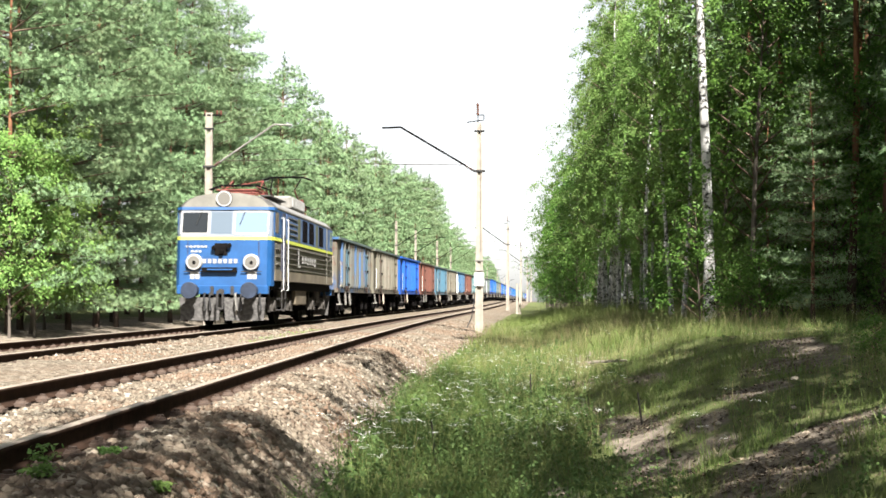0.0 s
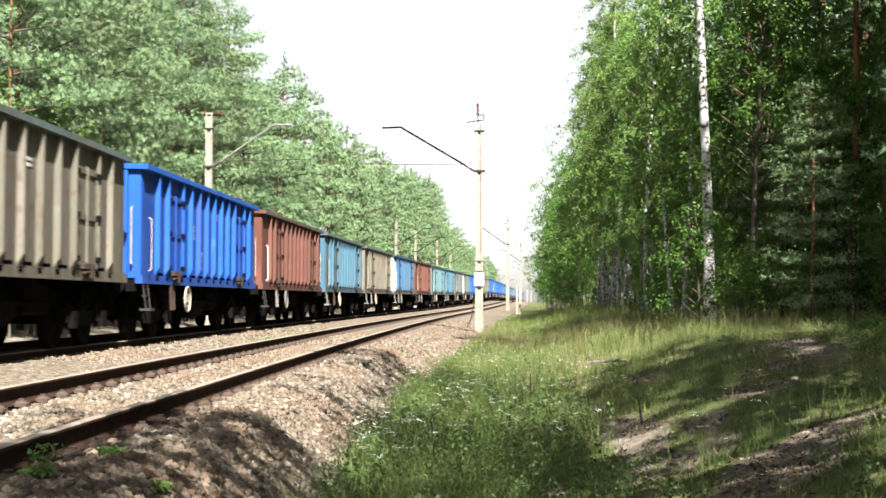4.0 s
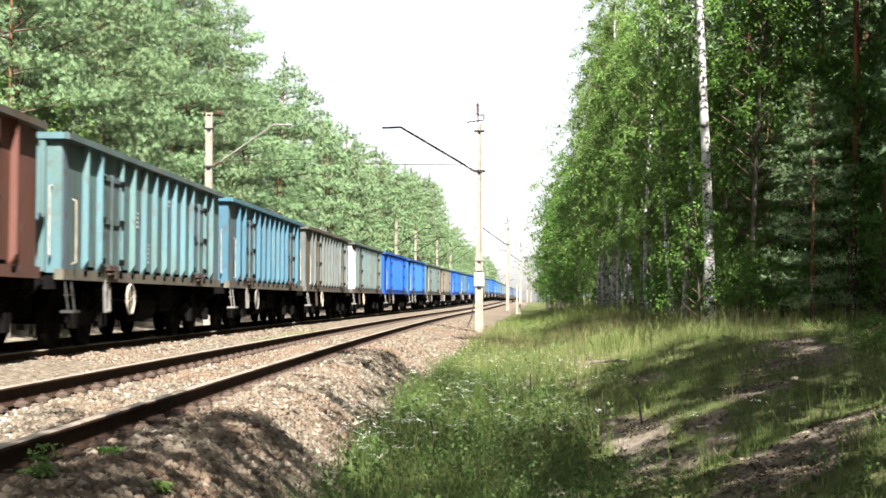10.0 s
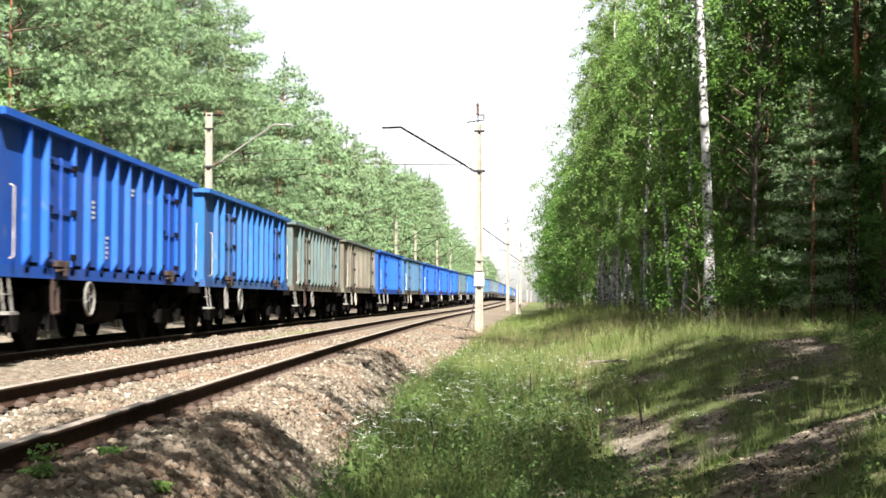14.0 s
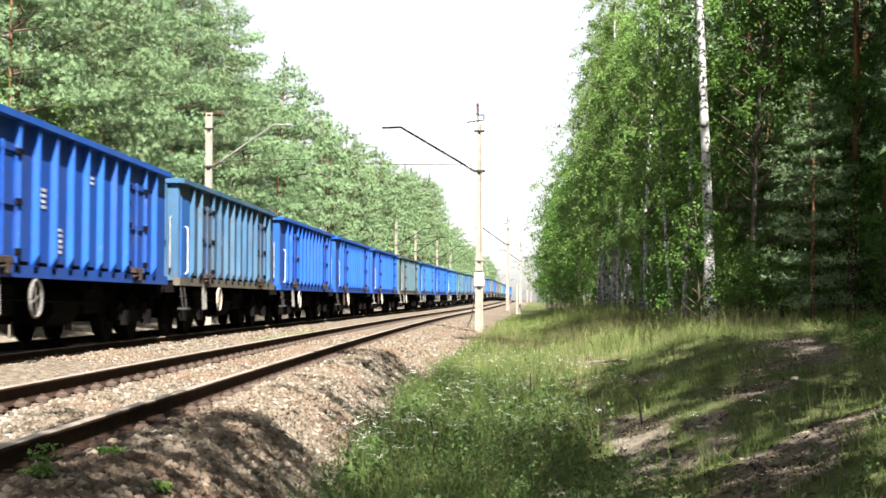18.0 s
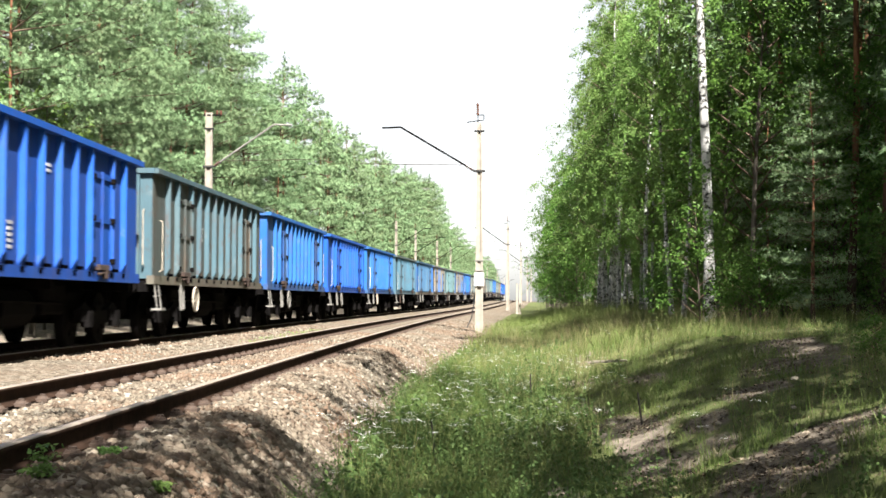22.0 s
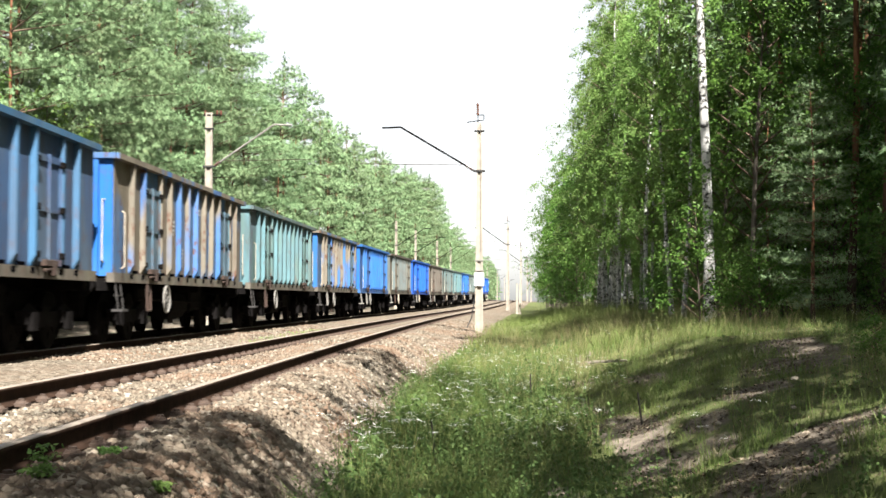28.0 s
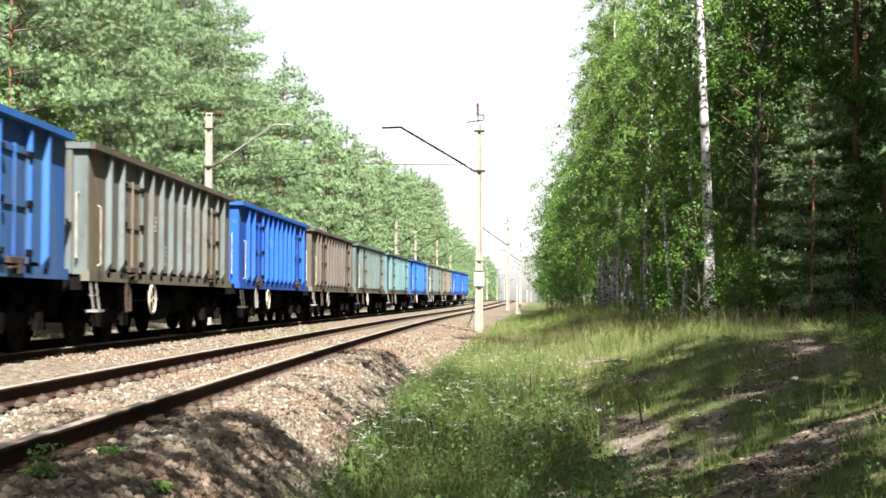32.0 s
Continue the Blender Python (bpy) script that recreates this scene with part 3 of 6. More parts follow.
# ---- trees ----
def tube(rings, seg=7):
    """Skin a list of (centre, radius) into a closed tube; gives verts and quads."""
    verts, faces = [], []
    ang = [2 * math.pi * k / seg for k in range(seg)]
    for c, r in rings:
        verts += [(c[0] + r * math.cos(a), c[1] + r * math.sin(a), c[2]) for a in ang]
    for j in range(len(rings) - 1):
        for k in range(seg):
            k2 = (k + 1) % seg
            faces.append((j * seg + k, j * seg + k2, (j + 1) * seg + k2, (j + 1) * seg + k))
    return verts, faces


def limb(a, b, r0, r1, seg=4):
    a, b = Vector(a), Vector(b)
    q = (b - a).to_track_quat("Z", "Y").to_matrix()
    verts = []
    for c, r in ((a, r0), (b, r1)):
        verts += [tuple(c + q @ Vector((r * math.cos(2 * math.pi * k / seg), r * math.sin(2 * math.pi * k / seg), 0))) for k in range(seg)]
    return verts, [(k, (k + 1) % seg, seg + (k + 1) % seg, seg + k) for k in range(seg)]


def join(pieces):
    vs, fs, n = [], [], 0
    for v, f in pieces:
        vs += list(v)
        fs += [tuple(i + n for i in q) for q in f]
        n += len(v)
    return vs, fs


def tufts(rng, centres, normals, count, length, width):
    """Needle sprays: count thin triangles round each centre, spread roughly across its normal."""
    k = len(centres)
    n = normals[:, None, :] + rng.normal(size=(k, count, 3)) * 0.30
    n /= np.linalg.norm(n, axis=2, keepdims=True)
    d = np.cross(n, rng.normal(size=(k, count, 3)))
    d /= np.linalg.norm(d, axis=2, keepdims=True) + 1e-9
    d = d + n * (0.15 + 0.35 * rng.random((k, count, 1)))
    s = np.cross(n, d)
    s /= np.linalg.norm(s, axis=2, keepdims=True) + 1e-9
    ln = length * (0.6 + 0.8 * rng.random((k, count, 1)))
    base = centres[:, None, :] - d * ln * 0.2
    a, b, c = base - s * width, base + s * width, base + d * ln
    verts = np.stack([a, b, c], 2).reshape(-1, 3)
    return verts, np.arange(k * count * 3).reshape(-1, 3)


def leaves(rng, centres, normals, size, small=False):
    """Small leaves, each a rhombus facing more or less along its normal."""
    k = len(centres)
    n = normals + rng.normal(size=(k, 3)) * 0.65
    n /= np.linalg.norm(n, axis=1, keepdims=True)
    d = np.cross(n, rng.normal(size=(k, 3)))
    d /= np.linalg.norm(d, axis=1, keepdims=True) + 1e-9
    s = np.cross(n, d)
    ln = (size * (0.6 + 0.8 * rng.random(k)))[:, None]
    if small:
        verts = np.stack([centres - d * ln * 0.45 - s * ln * 0.32, centres - d * ln * 0.45 + s * ln * 0.32, centres + d * ln * 0.65], 1).reshape(-1, 3)
        return verts, np.arange(k * 3).reshape(-1, 3)
    verts = np.stack([centres - d * ln * 0.5, centres + s * ln * 0.34, centres + d * ln * 0.5, centres - s * ln * 0.34], 1).reshape(-1, 3)
    return verts, np.arange(k * 4).reshape(-1, 4)


def tree_parts(trunk_me, crown_me, label, category, at, group=""):
    """A tree: an empty at its foot with trunk and crown."""
    t = new(category.replace(" ", "_") + "_tree" if category in ("pine", "birch", "oak") else category)
    t.matrix_basis = at
    a, b = new("trunk", trunk_me), new("crown", crown_me)
    a.parent = b.parent = t
    return tagged(t, label, "tree", group)


def trunk_mesh(name, stem, limbs, bark_mat, limb_mat):
    sv, sf = stem
    lv, lf = join(limbs)
    v = list(sv) + list(lv)
    f = list(sf) + [tuple(i + len(sv) for i in q) for q in lf]
    return mesh_np(name, v, f, [bark_mat, limb_mat], True, [0] * len(sf) + [1] * len(lf))


def pine_meshes(seed, height, base, spread, n_branch, per, count, length, width, pad=0.62, girth=0.0085, most=4):
    """A Scots pine: bare orange trunk, boughs that end in flattened pads of needles."""
    rng = np.random.default_rng(seed)
    lean = rng.normal(size=2) * 0.012

    def axis(z):
        return np.array((lean[0] * z + 0.10 * math.sin(z * 0.35 + seed), lean[1] * z + 0.10 * math.cos(z * 0.31 + seed), z))

    r0 = girth * height + 0.02
    stem = tube([(axis(z), r0 * (1 - 0.86 * z / height) * (1.25 if z < 0.1 else 1)) for z in np.linspace(-0.3, height, 8)], 7)
    limbs, cents, norms = [], [], []
    up = np.array((0, 0, 1.0))
    for i in range(n_branch):
        f = min(0.98, (i // 5 + 0.15 + 0.32 * rng.random()) / (n_branch / 5))
        z = base + (height - base) * f ** 0.92
        az = (i % 5) * 1.257 + (i // 5) * 0.7 + rng.random() * 0.9
        shape = (1 - f) ** 0.6 * (0.72 + 0.28 * min(1, f * 5))
        ln = spread * shape * (0.55 + 0.7 * rng.random()) + 0.25
        rise = -0.05 + 0.55 * f + 0.25 * (rng.random() - 0.5)
        out = np.array((math.cos(az), math.sin(az), 0.0))
        side = np.array((-out[1], out[0], 0.0))
        a = axis(z)
        tip = a + out * ln + up * ln * rise
        limbs.append(limb(a, tip, 0.012 + 0.010 * ln, 0.006, 3))
        pads = min(most, 1 if ln < 0.7 else 2 if ln < 1.4 else 3 if ln < 2.2 else 4)
        for p in range(pads):
            t = 1.0 - 0.24 * p - 0.06 * rng.random()
            r = pad * (0.6 + 0.4 * min(1, ln / spread)) * (0.7 + 0.6 * rng.random())
            aside = (0.0 if p == 0 else (1 if p % 2 else -1) * (0.5 + 0.7 * rng.random()) * pad)
            c = a + (tip - a) * t + side * aside + up * (0.10 + 0.14 * rng.normal() * pad)
            if p:
                limbs.append(limb(a + (tip - a) * (t - 0.12), c, 0.011, 0.005, 3))
            k = max(3, int(per * (r / pad) ** 2))
            q = rng.normal(size=(k, 3))
            q /= np.linalg.norm(q, axis=1, keepdims=True)
            q *= (0.55 + 0.45 * rng.random(k) ** 0.5)[:, None]
            q[:, 2] = np.where(q[:, 2] < 0, q[:, 2] * 0.45, q[:, 2])
            pos = c + out * (q[:, :1] * r * 1.15) + side * (q[:, 1:2] * r) + up * (q[:, 2:] * r * 0.55 + 0.10 * r * q[:, :1])
            nn = out * (q[:, :1] * 0.9 + 0.2) + side * (q[:, 1:2] * 0.9) + up * (q[:, 2:] * 0.9 + 0.45)
            cents.append(pos)
            norms.append(nn / np.linalg.norm(nn, axis=1, keepdims=True))
    top = axis(height) + rng.normal(size=(per, 3)) * np.array((0.15, 0.15, 0.30))
    cents.append(top)
    norms.append(rng.normal(size=(per, 3)) * 0.5 + up)
    v, f = tufts(rng, np.concatenate(cents), np.concatenate(norms), count, length, width)
    return trunk_mesh("pine_trunk", stem, limbs, M["pine_bark"], M["twig"]), mesh_np("pine_crown", v, f, [M["needle"]])


def birch_meshes(seed, height, base, spread, n_branch, per, size, mat="birch_leaf", bark_mat="birch_bark", girth=0.011, weep=0.8, lean_by=0.02):
    """A birch or other broadleaf: slim trunk, rising limbs and twigs hung with sprays of small leaves."""
    rng = np.random.default_rng(seed)
    lean = rng.normal(size=2) * lean_by

    def axis(z):
        return np.array((lean[0] * z + 0.12 * math.sin(z * 0.4 + seed), lean[1] * z + 0.12 * math.cos(z * 0.33 + seed), z))

    r0 = girth * height
    stem = tube([(axis(z), r0 * (1 - 0.88 * z / height) * (1.3 if z < 0.1 else 1)) for z in np.linspace(-0.3, height, 11)], 8)
    limbs, cents, norms = [], [], []
    up = np.array((0, 0, 1.0))
    for i in range(n_branch):
        f = (i + rng.random()) / n_branch
        z = base + (height - base) * f * 0.97
        az = i * 2.39996 + rng.random() * 0.8
        ln = spread * (1 - f) ** 0.5 * (0.5 + 0.7 * rng.random()) * (0.75 + 0.25 * min(1, f * 4)) + 0.2
        out = np.array((math.cos(az), math.sin(az), 0.0))
        a = axis(z)
        mid = a + out * ln * 0.6 + up * ln * 0.45
        tip = a + out * ln + up * ln * (0.45 - 0.55 * weep)
        limbs.append(limb(a, mid, 0.008 + 0.009 * ln, 0.006, 3))
        limbs.append(limb(mid, tip, 0.006, 0.003, 3))
        k = max(6, int(per * (0.25 + 0.9 * ln / spread)))
        twigs = max(3, int(3 + 3 * ln))
        tw = rng.integers(0, twigs, k)
        tt = (0.3 + 0.75 * rng.random(twigs))[tw]
        root = np.where(tt[:, None] < 0.6, a + (mid - a) * (tt[:, None] / 0.6), mid + (tip - mid) * ((tt[:, None] - 0.6) / 0.4))
        way = rng.normal(size=(twigs, 3)) * 0.55 + out * 0.35
        way[:, 2] -= weep * 0.9
        along_twig = rng.random(k)[:, None] ** 0.8
        reach = (0.35 + 0.65 * rng.random(twigs))[tw][:, None] * (0.45 + 0.16 * ln)
        pos = root + way[tw] * along_twig * reach + rng.normal(size=(k, 3)) * 0.085
        cents.append(pos)
        nn = (pos - a) * np.array((1, 1, 0.4))
        nn /= np.linalg.norm(nn, axis=1, keepdims=True) + 1e-6
        norms.append(nn + up * 0.55)
    v, f = leaves(rng, np.concatenate(cents), np.concatenate(norms), size, mat == "birch_leaf")
    return trunk_mesh("broadleaf_trunk", stem, limbs, M[bark_mat], M["twig"]), mesh_np("broadleaf_crown", v, f, [M[mat]])


PINES = [pine_meshes(20 + i, h, b, sp, 56, 64, 17, 0.15, 0.0105, 0.72, 0.0050, 3) for i, (h, b, sp) in enumerate(((15.5, 0.9, 3.1), (16.5, 1.5, 2.8), (14.8, 0.7, 3.2), (15.8, 1.2, 2.9)))]
TALL_PINES = [pine_meshes(50 + i, 18.0 + i, 7.6 + i, 2.2, 40, 9, 7, 0.42, 0.06, 0.80, 0.0042, 2) for i in range(2)]
NEAR_PINE = pine_meshes(36, 14.5, 1.2, 3.0, 60, 46, 9, 0.17, 0.011, 0.80, 0.0085, 3)
# coarse wide needles that block light; most of these stand out of view
SHADE_PINES = [pine_meshes(55 + i, 16.5 + i, 5.0, 3.0, 46, 8, 6, 0.5, 0.08, 1.0, 0.006, 2) for i in range(2)]
MID_PINES = [pine_meshes(30 + i, h, b, sp, 56, 24, 8, 0.28, 0.034, 0.74, 0.0055, 3) for i, (h, b, sp) in enumerate(((15.5, 0.8, 3.1), (16.5, 1.2, 2.9)))]
BACK_PINES = [pine_meshes(40 + i, h, b, sp, 45, 5, 7, 0.46, 0.056, 0.80, 0.0060, 2) for i, (h, b, sp) in enumerate(((16.5, 5.0, 2.3), (17.5, 6.5, 2.2), (16.0, 3.5, 2.5)))]


def plant(kinds, x, y, rng, label, category, scale=1.0, group="", tall=None):
    k = kinds[int(rng.integers(len(kinds)))]
    s = scale * (0.92 + 0.16 * rng.random())
    at = pose(x, y, ground_z(x, y), 0, 0, rng.random() * 360) @ Matrix.Diagonal((s, s, s * (tall or 1), 1))
    return tree_parts(k[0], k[1], label, category, at, group)


# the lighter birch leaf colour stands in for full sun on these saplings
LEFT_OAKS = [birch_meshes(84 + i, h, 0.4, 2.0, 40, 220, 0.088, "birch_leaf", "dark_bark", 0.008, 0.15) for i, h in enumerate((7.2, 5.5))]


DARK_EDGE_TREES = [birch_meshes(97 + i, h, 0.5, sp, 46, 190, 0.105, "oak_leaf", "dark_bark", 0.011, 0.3) for i, (h, sp) in enumerate(((9.5, 2.4), (7.5, 2.2)))]
SHRUBS = [birch_meshes(90 + i, h, 0.2, sp, 24, 105, 0.070, "oak_leaf", "dark_bark", 0.010, 0.2) for i, (h, sp) in enumerate(((2.4, 1.1), (1.7, 0.9), (3.2, 1.2)))]


def stature(y):
    """How tall the wood stands along the line."""
    for (a, sa), (e, se) in zip(AGES[:-1], AGES[1:]):
        if y <= e:
            return sa + (se - sa) * max(0.0, (y - a) / (e - a))
    return AGES[-1][1]


AGES = ((0, 1.0), (72, 0.99), (82, 0.875), (104, 0.88), (125, 0.90), (160, 0.91), (186, 0.98), (214, 1.02), (236, 0.84), (300, 0.75), (470, 0.70))


def build_left_forest():
    rng = np.random.default_rng(77)
    y = 41.0
    while y < 470:
        u = -14.2 + 1.4 * (rng.random() - 0.5)
        kinds = PINES if y < 88 else MID_PINES
        plant(kinds, u + cx(y) - XN, y, rng, "tall bushy Scots pine at the forest edge beyond the line", "pine", stature(y), "pines beyond the line")
        y += (2.5 if y < 100 else 3.8) + 1.2 * rng.random() + (0 if y < 170 else 2.5)
    y = 36.0
    while y < 420:
        for row in range(2 if y < 110 else 1):
            u = -17.6 - 3.4 * row + 1.8 * (rng.random() - 0.5)
            yy = y + 2.5 * rng.random()
            plant(BACK_PINES, u + cx(yy) - XN, yy, rng, "tall Scots pine with a bare reddish trunk inside the forest", "pine", stature(yy), "pines inside the forest")
        y += 4.4 if y < 90 else 8.0
    for i in range(46):
        y = 37 + 52 * rng.random()
        plant(SHRUBS, -18.5 - 6.5 * rng.random() + cx(y) - XN, y, rng, "shaded undergrowth shrub between the pine trunks", "shrub", 1.0, "undergrowth")
    for x, y, k in ((-12.7, 42.0, 0), (-13.0, 44.6, 1), (-12.6, 39.5, 1), (-13.6, 40.5, 0), (-12.4, 41.0, 1)):
        plant([LEFT_OAKS[k]], x, y, rng, "leafy broadleaf sapling at the forest edge beyond the line", "oak", 1.0, "young oaks")


build_left_forest()


BIRCHES = [birch_meshes(60 + i, h, b, sp, 60, 400, 0.074, girth=0.008) for i, (h, b, sp) in enumerate(((14.0, 2.6, 2.6), (15.5, 3.4, 2.8), (13.0, 2.2, 2.5)))]
SLIM_BIRCHES = [birch_meshes(65 + i, h, 3.6, 1.5, 46, 230, 0.08, bark_mat="young_birch_bark", girth=0.0055) for i, h in enumerate((13.2, 12.0))]
BIG_BIRCH = birch_meshes(71, 17.0, 6.2, 2.3, 58, 360, 0.070, girth=0.0068, lean_by=0.004)
OAKS = [birch_meshes(80 + i, h, b, sp, 36, 270, 0.085, "oak_leaf", "dark_bark", 0.010, 0.1) for i, (h, b, sp) in enumerate(((7.5, 1.6, 2.3), (6.0, 1.0, 2.0)))]
EDGE_TREES = [birch_meshes(95 + i, h, 0.6, sp, 46, 190, 0.092, "birch_leaf", "dark_bark", 0.011, 0.35) for i, (h, sp) in enumerate(((9.5, 2.4), (7.5, 2.2)))]


def build_right_forest():
    rng = np.random.default_rng(31)

    def at(bearing, d):
        """A place d metres off along a bearing, given as the tangent of its angle."""
        return bearing * d, d

    def open_above(x, y):
        """Whether a tree here would leave the sunny strip beside the line clear."""
        for z in (6, 9, 12, 15):
            u, v = x - 0.27 * z - cx(y + 0.865 * z) + XN, y + 0.865 * z
            if -0.6 < u < 5.5 and 21 < v < 52 or -0.6 < u < 3.5 and 52 <= v < 85:
                return False
        return True

    x, y = at(0.168, 31.0)
    plant([BIG_BIRCH], x, y, rng, "large white-barked birch with black fissures at the forest edge", "birch", 1.0, "birches at the forest edge")
    for b, d in ((0.1480, 66.0), (0.160, 63.0), (0.128, 62.0), (0.118, 76.0), (0.138, 70.0), (0.109, 66.0)):
        x, y = at(b, d)
        plant(BIRCHES, x, y, rng, "slim white birch with hanging twigs at the forest edge", "birch", 1.12, "birches at the forest edge")
    for b, d in ((0.101, 76.0), (0.1035, 78.0), (0.0985, 79.0), (0.110, 74.0), (0.096, 86.0), (0.094, 94.0), (0.091, 104.0), (0.1055, 75.0), (0.114, 72.0), (0.1225, 68.0), (0.1285, 66.0), (0.1435, 41.0), (0.1545, 39.0), (0.133, 64.0)):
        x, y = at(b, d)
        plant(SLIM_BIRCHES, x, y, rng, "young slender white birch standing close to others", "birch", 1.0 if d < 50 else 1.2, "birches at the forest edge")
    for b, d, k in ((0.076, 100.0, 0), (0.070, 110.0, 0), (0.064, 120.0, 1), (0.063, 130.0, 0), (0.082, 92.0, 1), (0.061, 142.0, 0), (0.062, 158.0, 0), (0.066, 172.0, 0), (0.081, 98.0, 1), (0.090, 100.0, 0), (0.098, 94.0, 1), (0.106, 98.0, 0), (0.114, 92.0, 1), (0.122, 96.0, 0), (0.132, 84.0, 1), (0.142, 78.0, 1), (0.073, 118.0, 0)):
        x, y = at(b, d)
        plant([(DARK_EDGE_TREES if b < 0.1 else EDGE_TREES)[k]], x, y, rng, "bushy broadleaf tree leafy down to the ground", "broadleaf", 1.22, "bushy edge trees")
    # pines behind the birches, and beside and behind the camera where they shade the bank
    spots = [(x0 + 2.2 * rng.random(), y0 + 2.6 * rng.random()) for y0 in range(-22, 92, 5) for x0 in range(4, 34, 6)]
    for x, y in spots:
        x += cx(y) - XN
        if y < 30 and x < 0.315 * y + 10.5 and y > -2:
            continue
        if y >= 30 and x < 0.115 * y + 5.2 or x < 3.2 or x > 0.33 * y + 16 or not open_above(x, y):
            continue
        plant(BACK_PINES, x, y, rng, "tall Scots pine with a reddish trunk in the shaded forest", "pine", 1.02, "pines in the shaded forest")
    for y in range(94, 215, 13):
        for u, kinds in ((9.0, BACK_PINES), (13.5, EDGE_TREES), (19.0, BACK_PINES)):
            yy = y + 5 * rng.random()
            plant(kinds, u + 3 * rng.random() + cx(yy) - XN, yy, rng, "tree in the dense wood farther along the line", "woodland", 1.1, "woodland along the line")
    # out of view round the camera, placed for the dapple on ballast and ditch
    for x, y, k in ((1.1, 1.2, 2), (2.2, -0.8, 0), (0.8, -3.8, 1), (-1.6, -9.0, 1), (1.8, -7.2, 2), (0.2, -5.6, 0), (3.3, 4.4, 0)):
        plant([BACK_PINES[k]], x, y, rng, "tall Scots pine that shades the ditch", "pine", 0.9, "pines in the shaded forest")
    plant([BACK_PINES[1]], 4.3, 10.2, rng, "tall Scots pine that shades the ditch", "pine", 1.2, "pines in the shaded forest")
    # unseen pines right of the view, added to shade the bank
    for y in range(2, 15, 4):
        for k in range(3):
            x = 0.315 * y + 3.9 + 3.2 * k + 1.4 * rng.random()
            if open_above(x, y):
                plant(BACK_PINES, x, y, rng, "tall Scots pine with a reddish trunk in the shaded forest", "pine", 1.0, "pines in the shaded forest")
    # unseen dense rows beyond the right edge, added to keep the forest front dark
    for y in range(15, 44, 2):
        for k in range(4):
            x = 0.315 * y + 4.0 + 2.7 * k + 1.4 * rng.random()
            if open_above(x, y):
                plant(SHADE_PINES, x, y + 1.4 * rng.random(), rng, "tall dense Scots pine added to shade the forest", "pine", 1.0, "pines in the shaded forest")
    for b, d in ((0.2255, 36.0), (0.2515, 38.0), (0.2713, 33.0), (0.2812, 38.0), (0.298, 31.0), (0.318, 30.0)):
        x, y = at(b, d)
        plant(TALL_PINES, x, y, rng, "tall straight pine with a dark bare trunk", "pine", 1.0, "pines in the shaded forest")
    for d in range(48, 92, 7):
        for k in range(6):
            x, y = at(0.185 + 0.03 * k + 0.02 * rng.random(), d + 4 * rng.random())
            plant(BACK_PINES, x, y, rng, "tall Scots pine with a reddish trunk in the shaded forest", "pine", 1.05, "pines in the shaded forest")
    plant([NEAR_PINE], 8.9, 21.5, rng, "bushy pine whose shaded boughs hang over the bank", "pine", 0.92)
    # two more unseen pines, added for shade on the bank
    for x, y in ((7.8, 8.5), (7.0, 5.6)):
        plant([BACK_PINES[0]], x, y, rng, "tall Scots pine with a reddish trunk in the shaded forest", "pine", 1.0, "pines in the shaded forest")
    plant([BACK_PINES[0]], 4.0, 2.0, rng, "tall Scots pine that shades the ditch", "pine", 0.95, "pines in the shaded forest")
    # added shade trees; the first two stand out of view
    for x, y in ((10.6, 12.5), (12.2, 17.0), (0.205 * 52, 52), (0.225 * 56, 56), (0.245 * 53, 53)):
        plant(SHADE_PINES, x, y, rng, "tall dense Scots pine added to shade the forest", "pine", 1.0, "pines in the shaded forest")
    for b, d, s in ((0.245, 25.5, 0.30), (0.212, 33.0, 0.34)):
        x, y = at(b, d)
        plant([NEAR_PINE], x, y, rng, "young bushy pine in the shaded undergrowth", "pine", s)
    for b, d, k in ((0.205, 32.0, 0), (0.180, 34.0, 1), (0.255, 34.0, 1), (0.220, 35.0, 0), (0.285, 36.0, 0), (0.305, 31.0, 1), (0.195, 41.0, 0), (0.240, 43.0, 0)):
        x, y = at(b, d)
        plant([OAKS[k]], x, y, rng, "young oak with bright green leaves below the pines", "oak", 1.0, "young oaks")
    for b, d, k in ((0.190, 47.0, 0), (0.215, 50.0, 0), (0.245, 48.0, 0), (0.270, 45.0, 0), (0.300, 47.0, 0), (0.320, 42.0, 0), (0.165, 52.0, 0), (0.178, 60.0, 0), (0.150, 62.0, 0)):
        x, y = at(b, d)
        plant([EDGE_TREES[k]], x, y, rng, "bushy broadleaf tree in the shade of the pines", "broadleaf", 1.0, "trees in the shaded forest")
    for b, d in ((0.057, 140.0), (0.059, 132.0), (0.061, 124.0), (0.064, 116.0), (0.066, 110.0), (0.069, 104.0), (0.072, 98.0), (0.075, 94.0), (0.078, 92.0), (0.081, 88.0), (0.087, 90.0), (0.093, 86.0), (0.099, 85.0), (0.105, 82.0), (0.111, 81.0), (0.118, 80.0), (0.126, 76.0), (0.134, 72.0)):
        x, y = at(b, d)
        plant([SHRUBS[2]], x, y, rng, "dense undergrowth shrub behind the birch trunks", "shrub", 1.2, "undergrowth")
    plant([SHRUBS[2]], 0.1655 * 28.5, 28.5, rng, "bright leafy shrub at the foot of the large birch", "shrub", 0.75, "undergrowth")
    plant([SHRUBS[1]], 4.25, 14.7, rng, "small dark green bush at the edge of the bank", "shrub", 0.3, "undergrowth")
    for b, d, k in ((0.188, 33.0, 0), (0.196, 31.0, 1), (0.205, 30.0, 0), (0.214, 31.5, 1), (0.175, 36.0, 0)):
        x, y = at(b, d)
        plant([SHRUBS[k]], x, y, rng, "bright leafy shrub at the forest edge", "shrub", 0.8, "undergrowth")
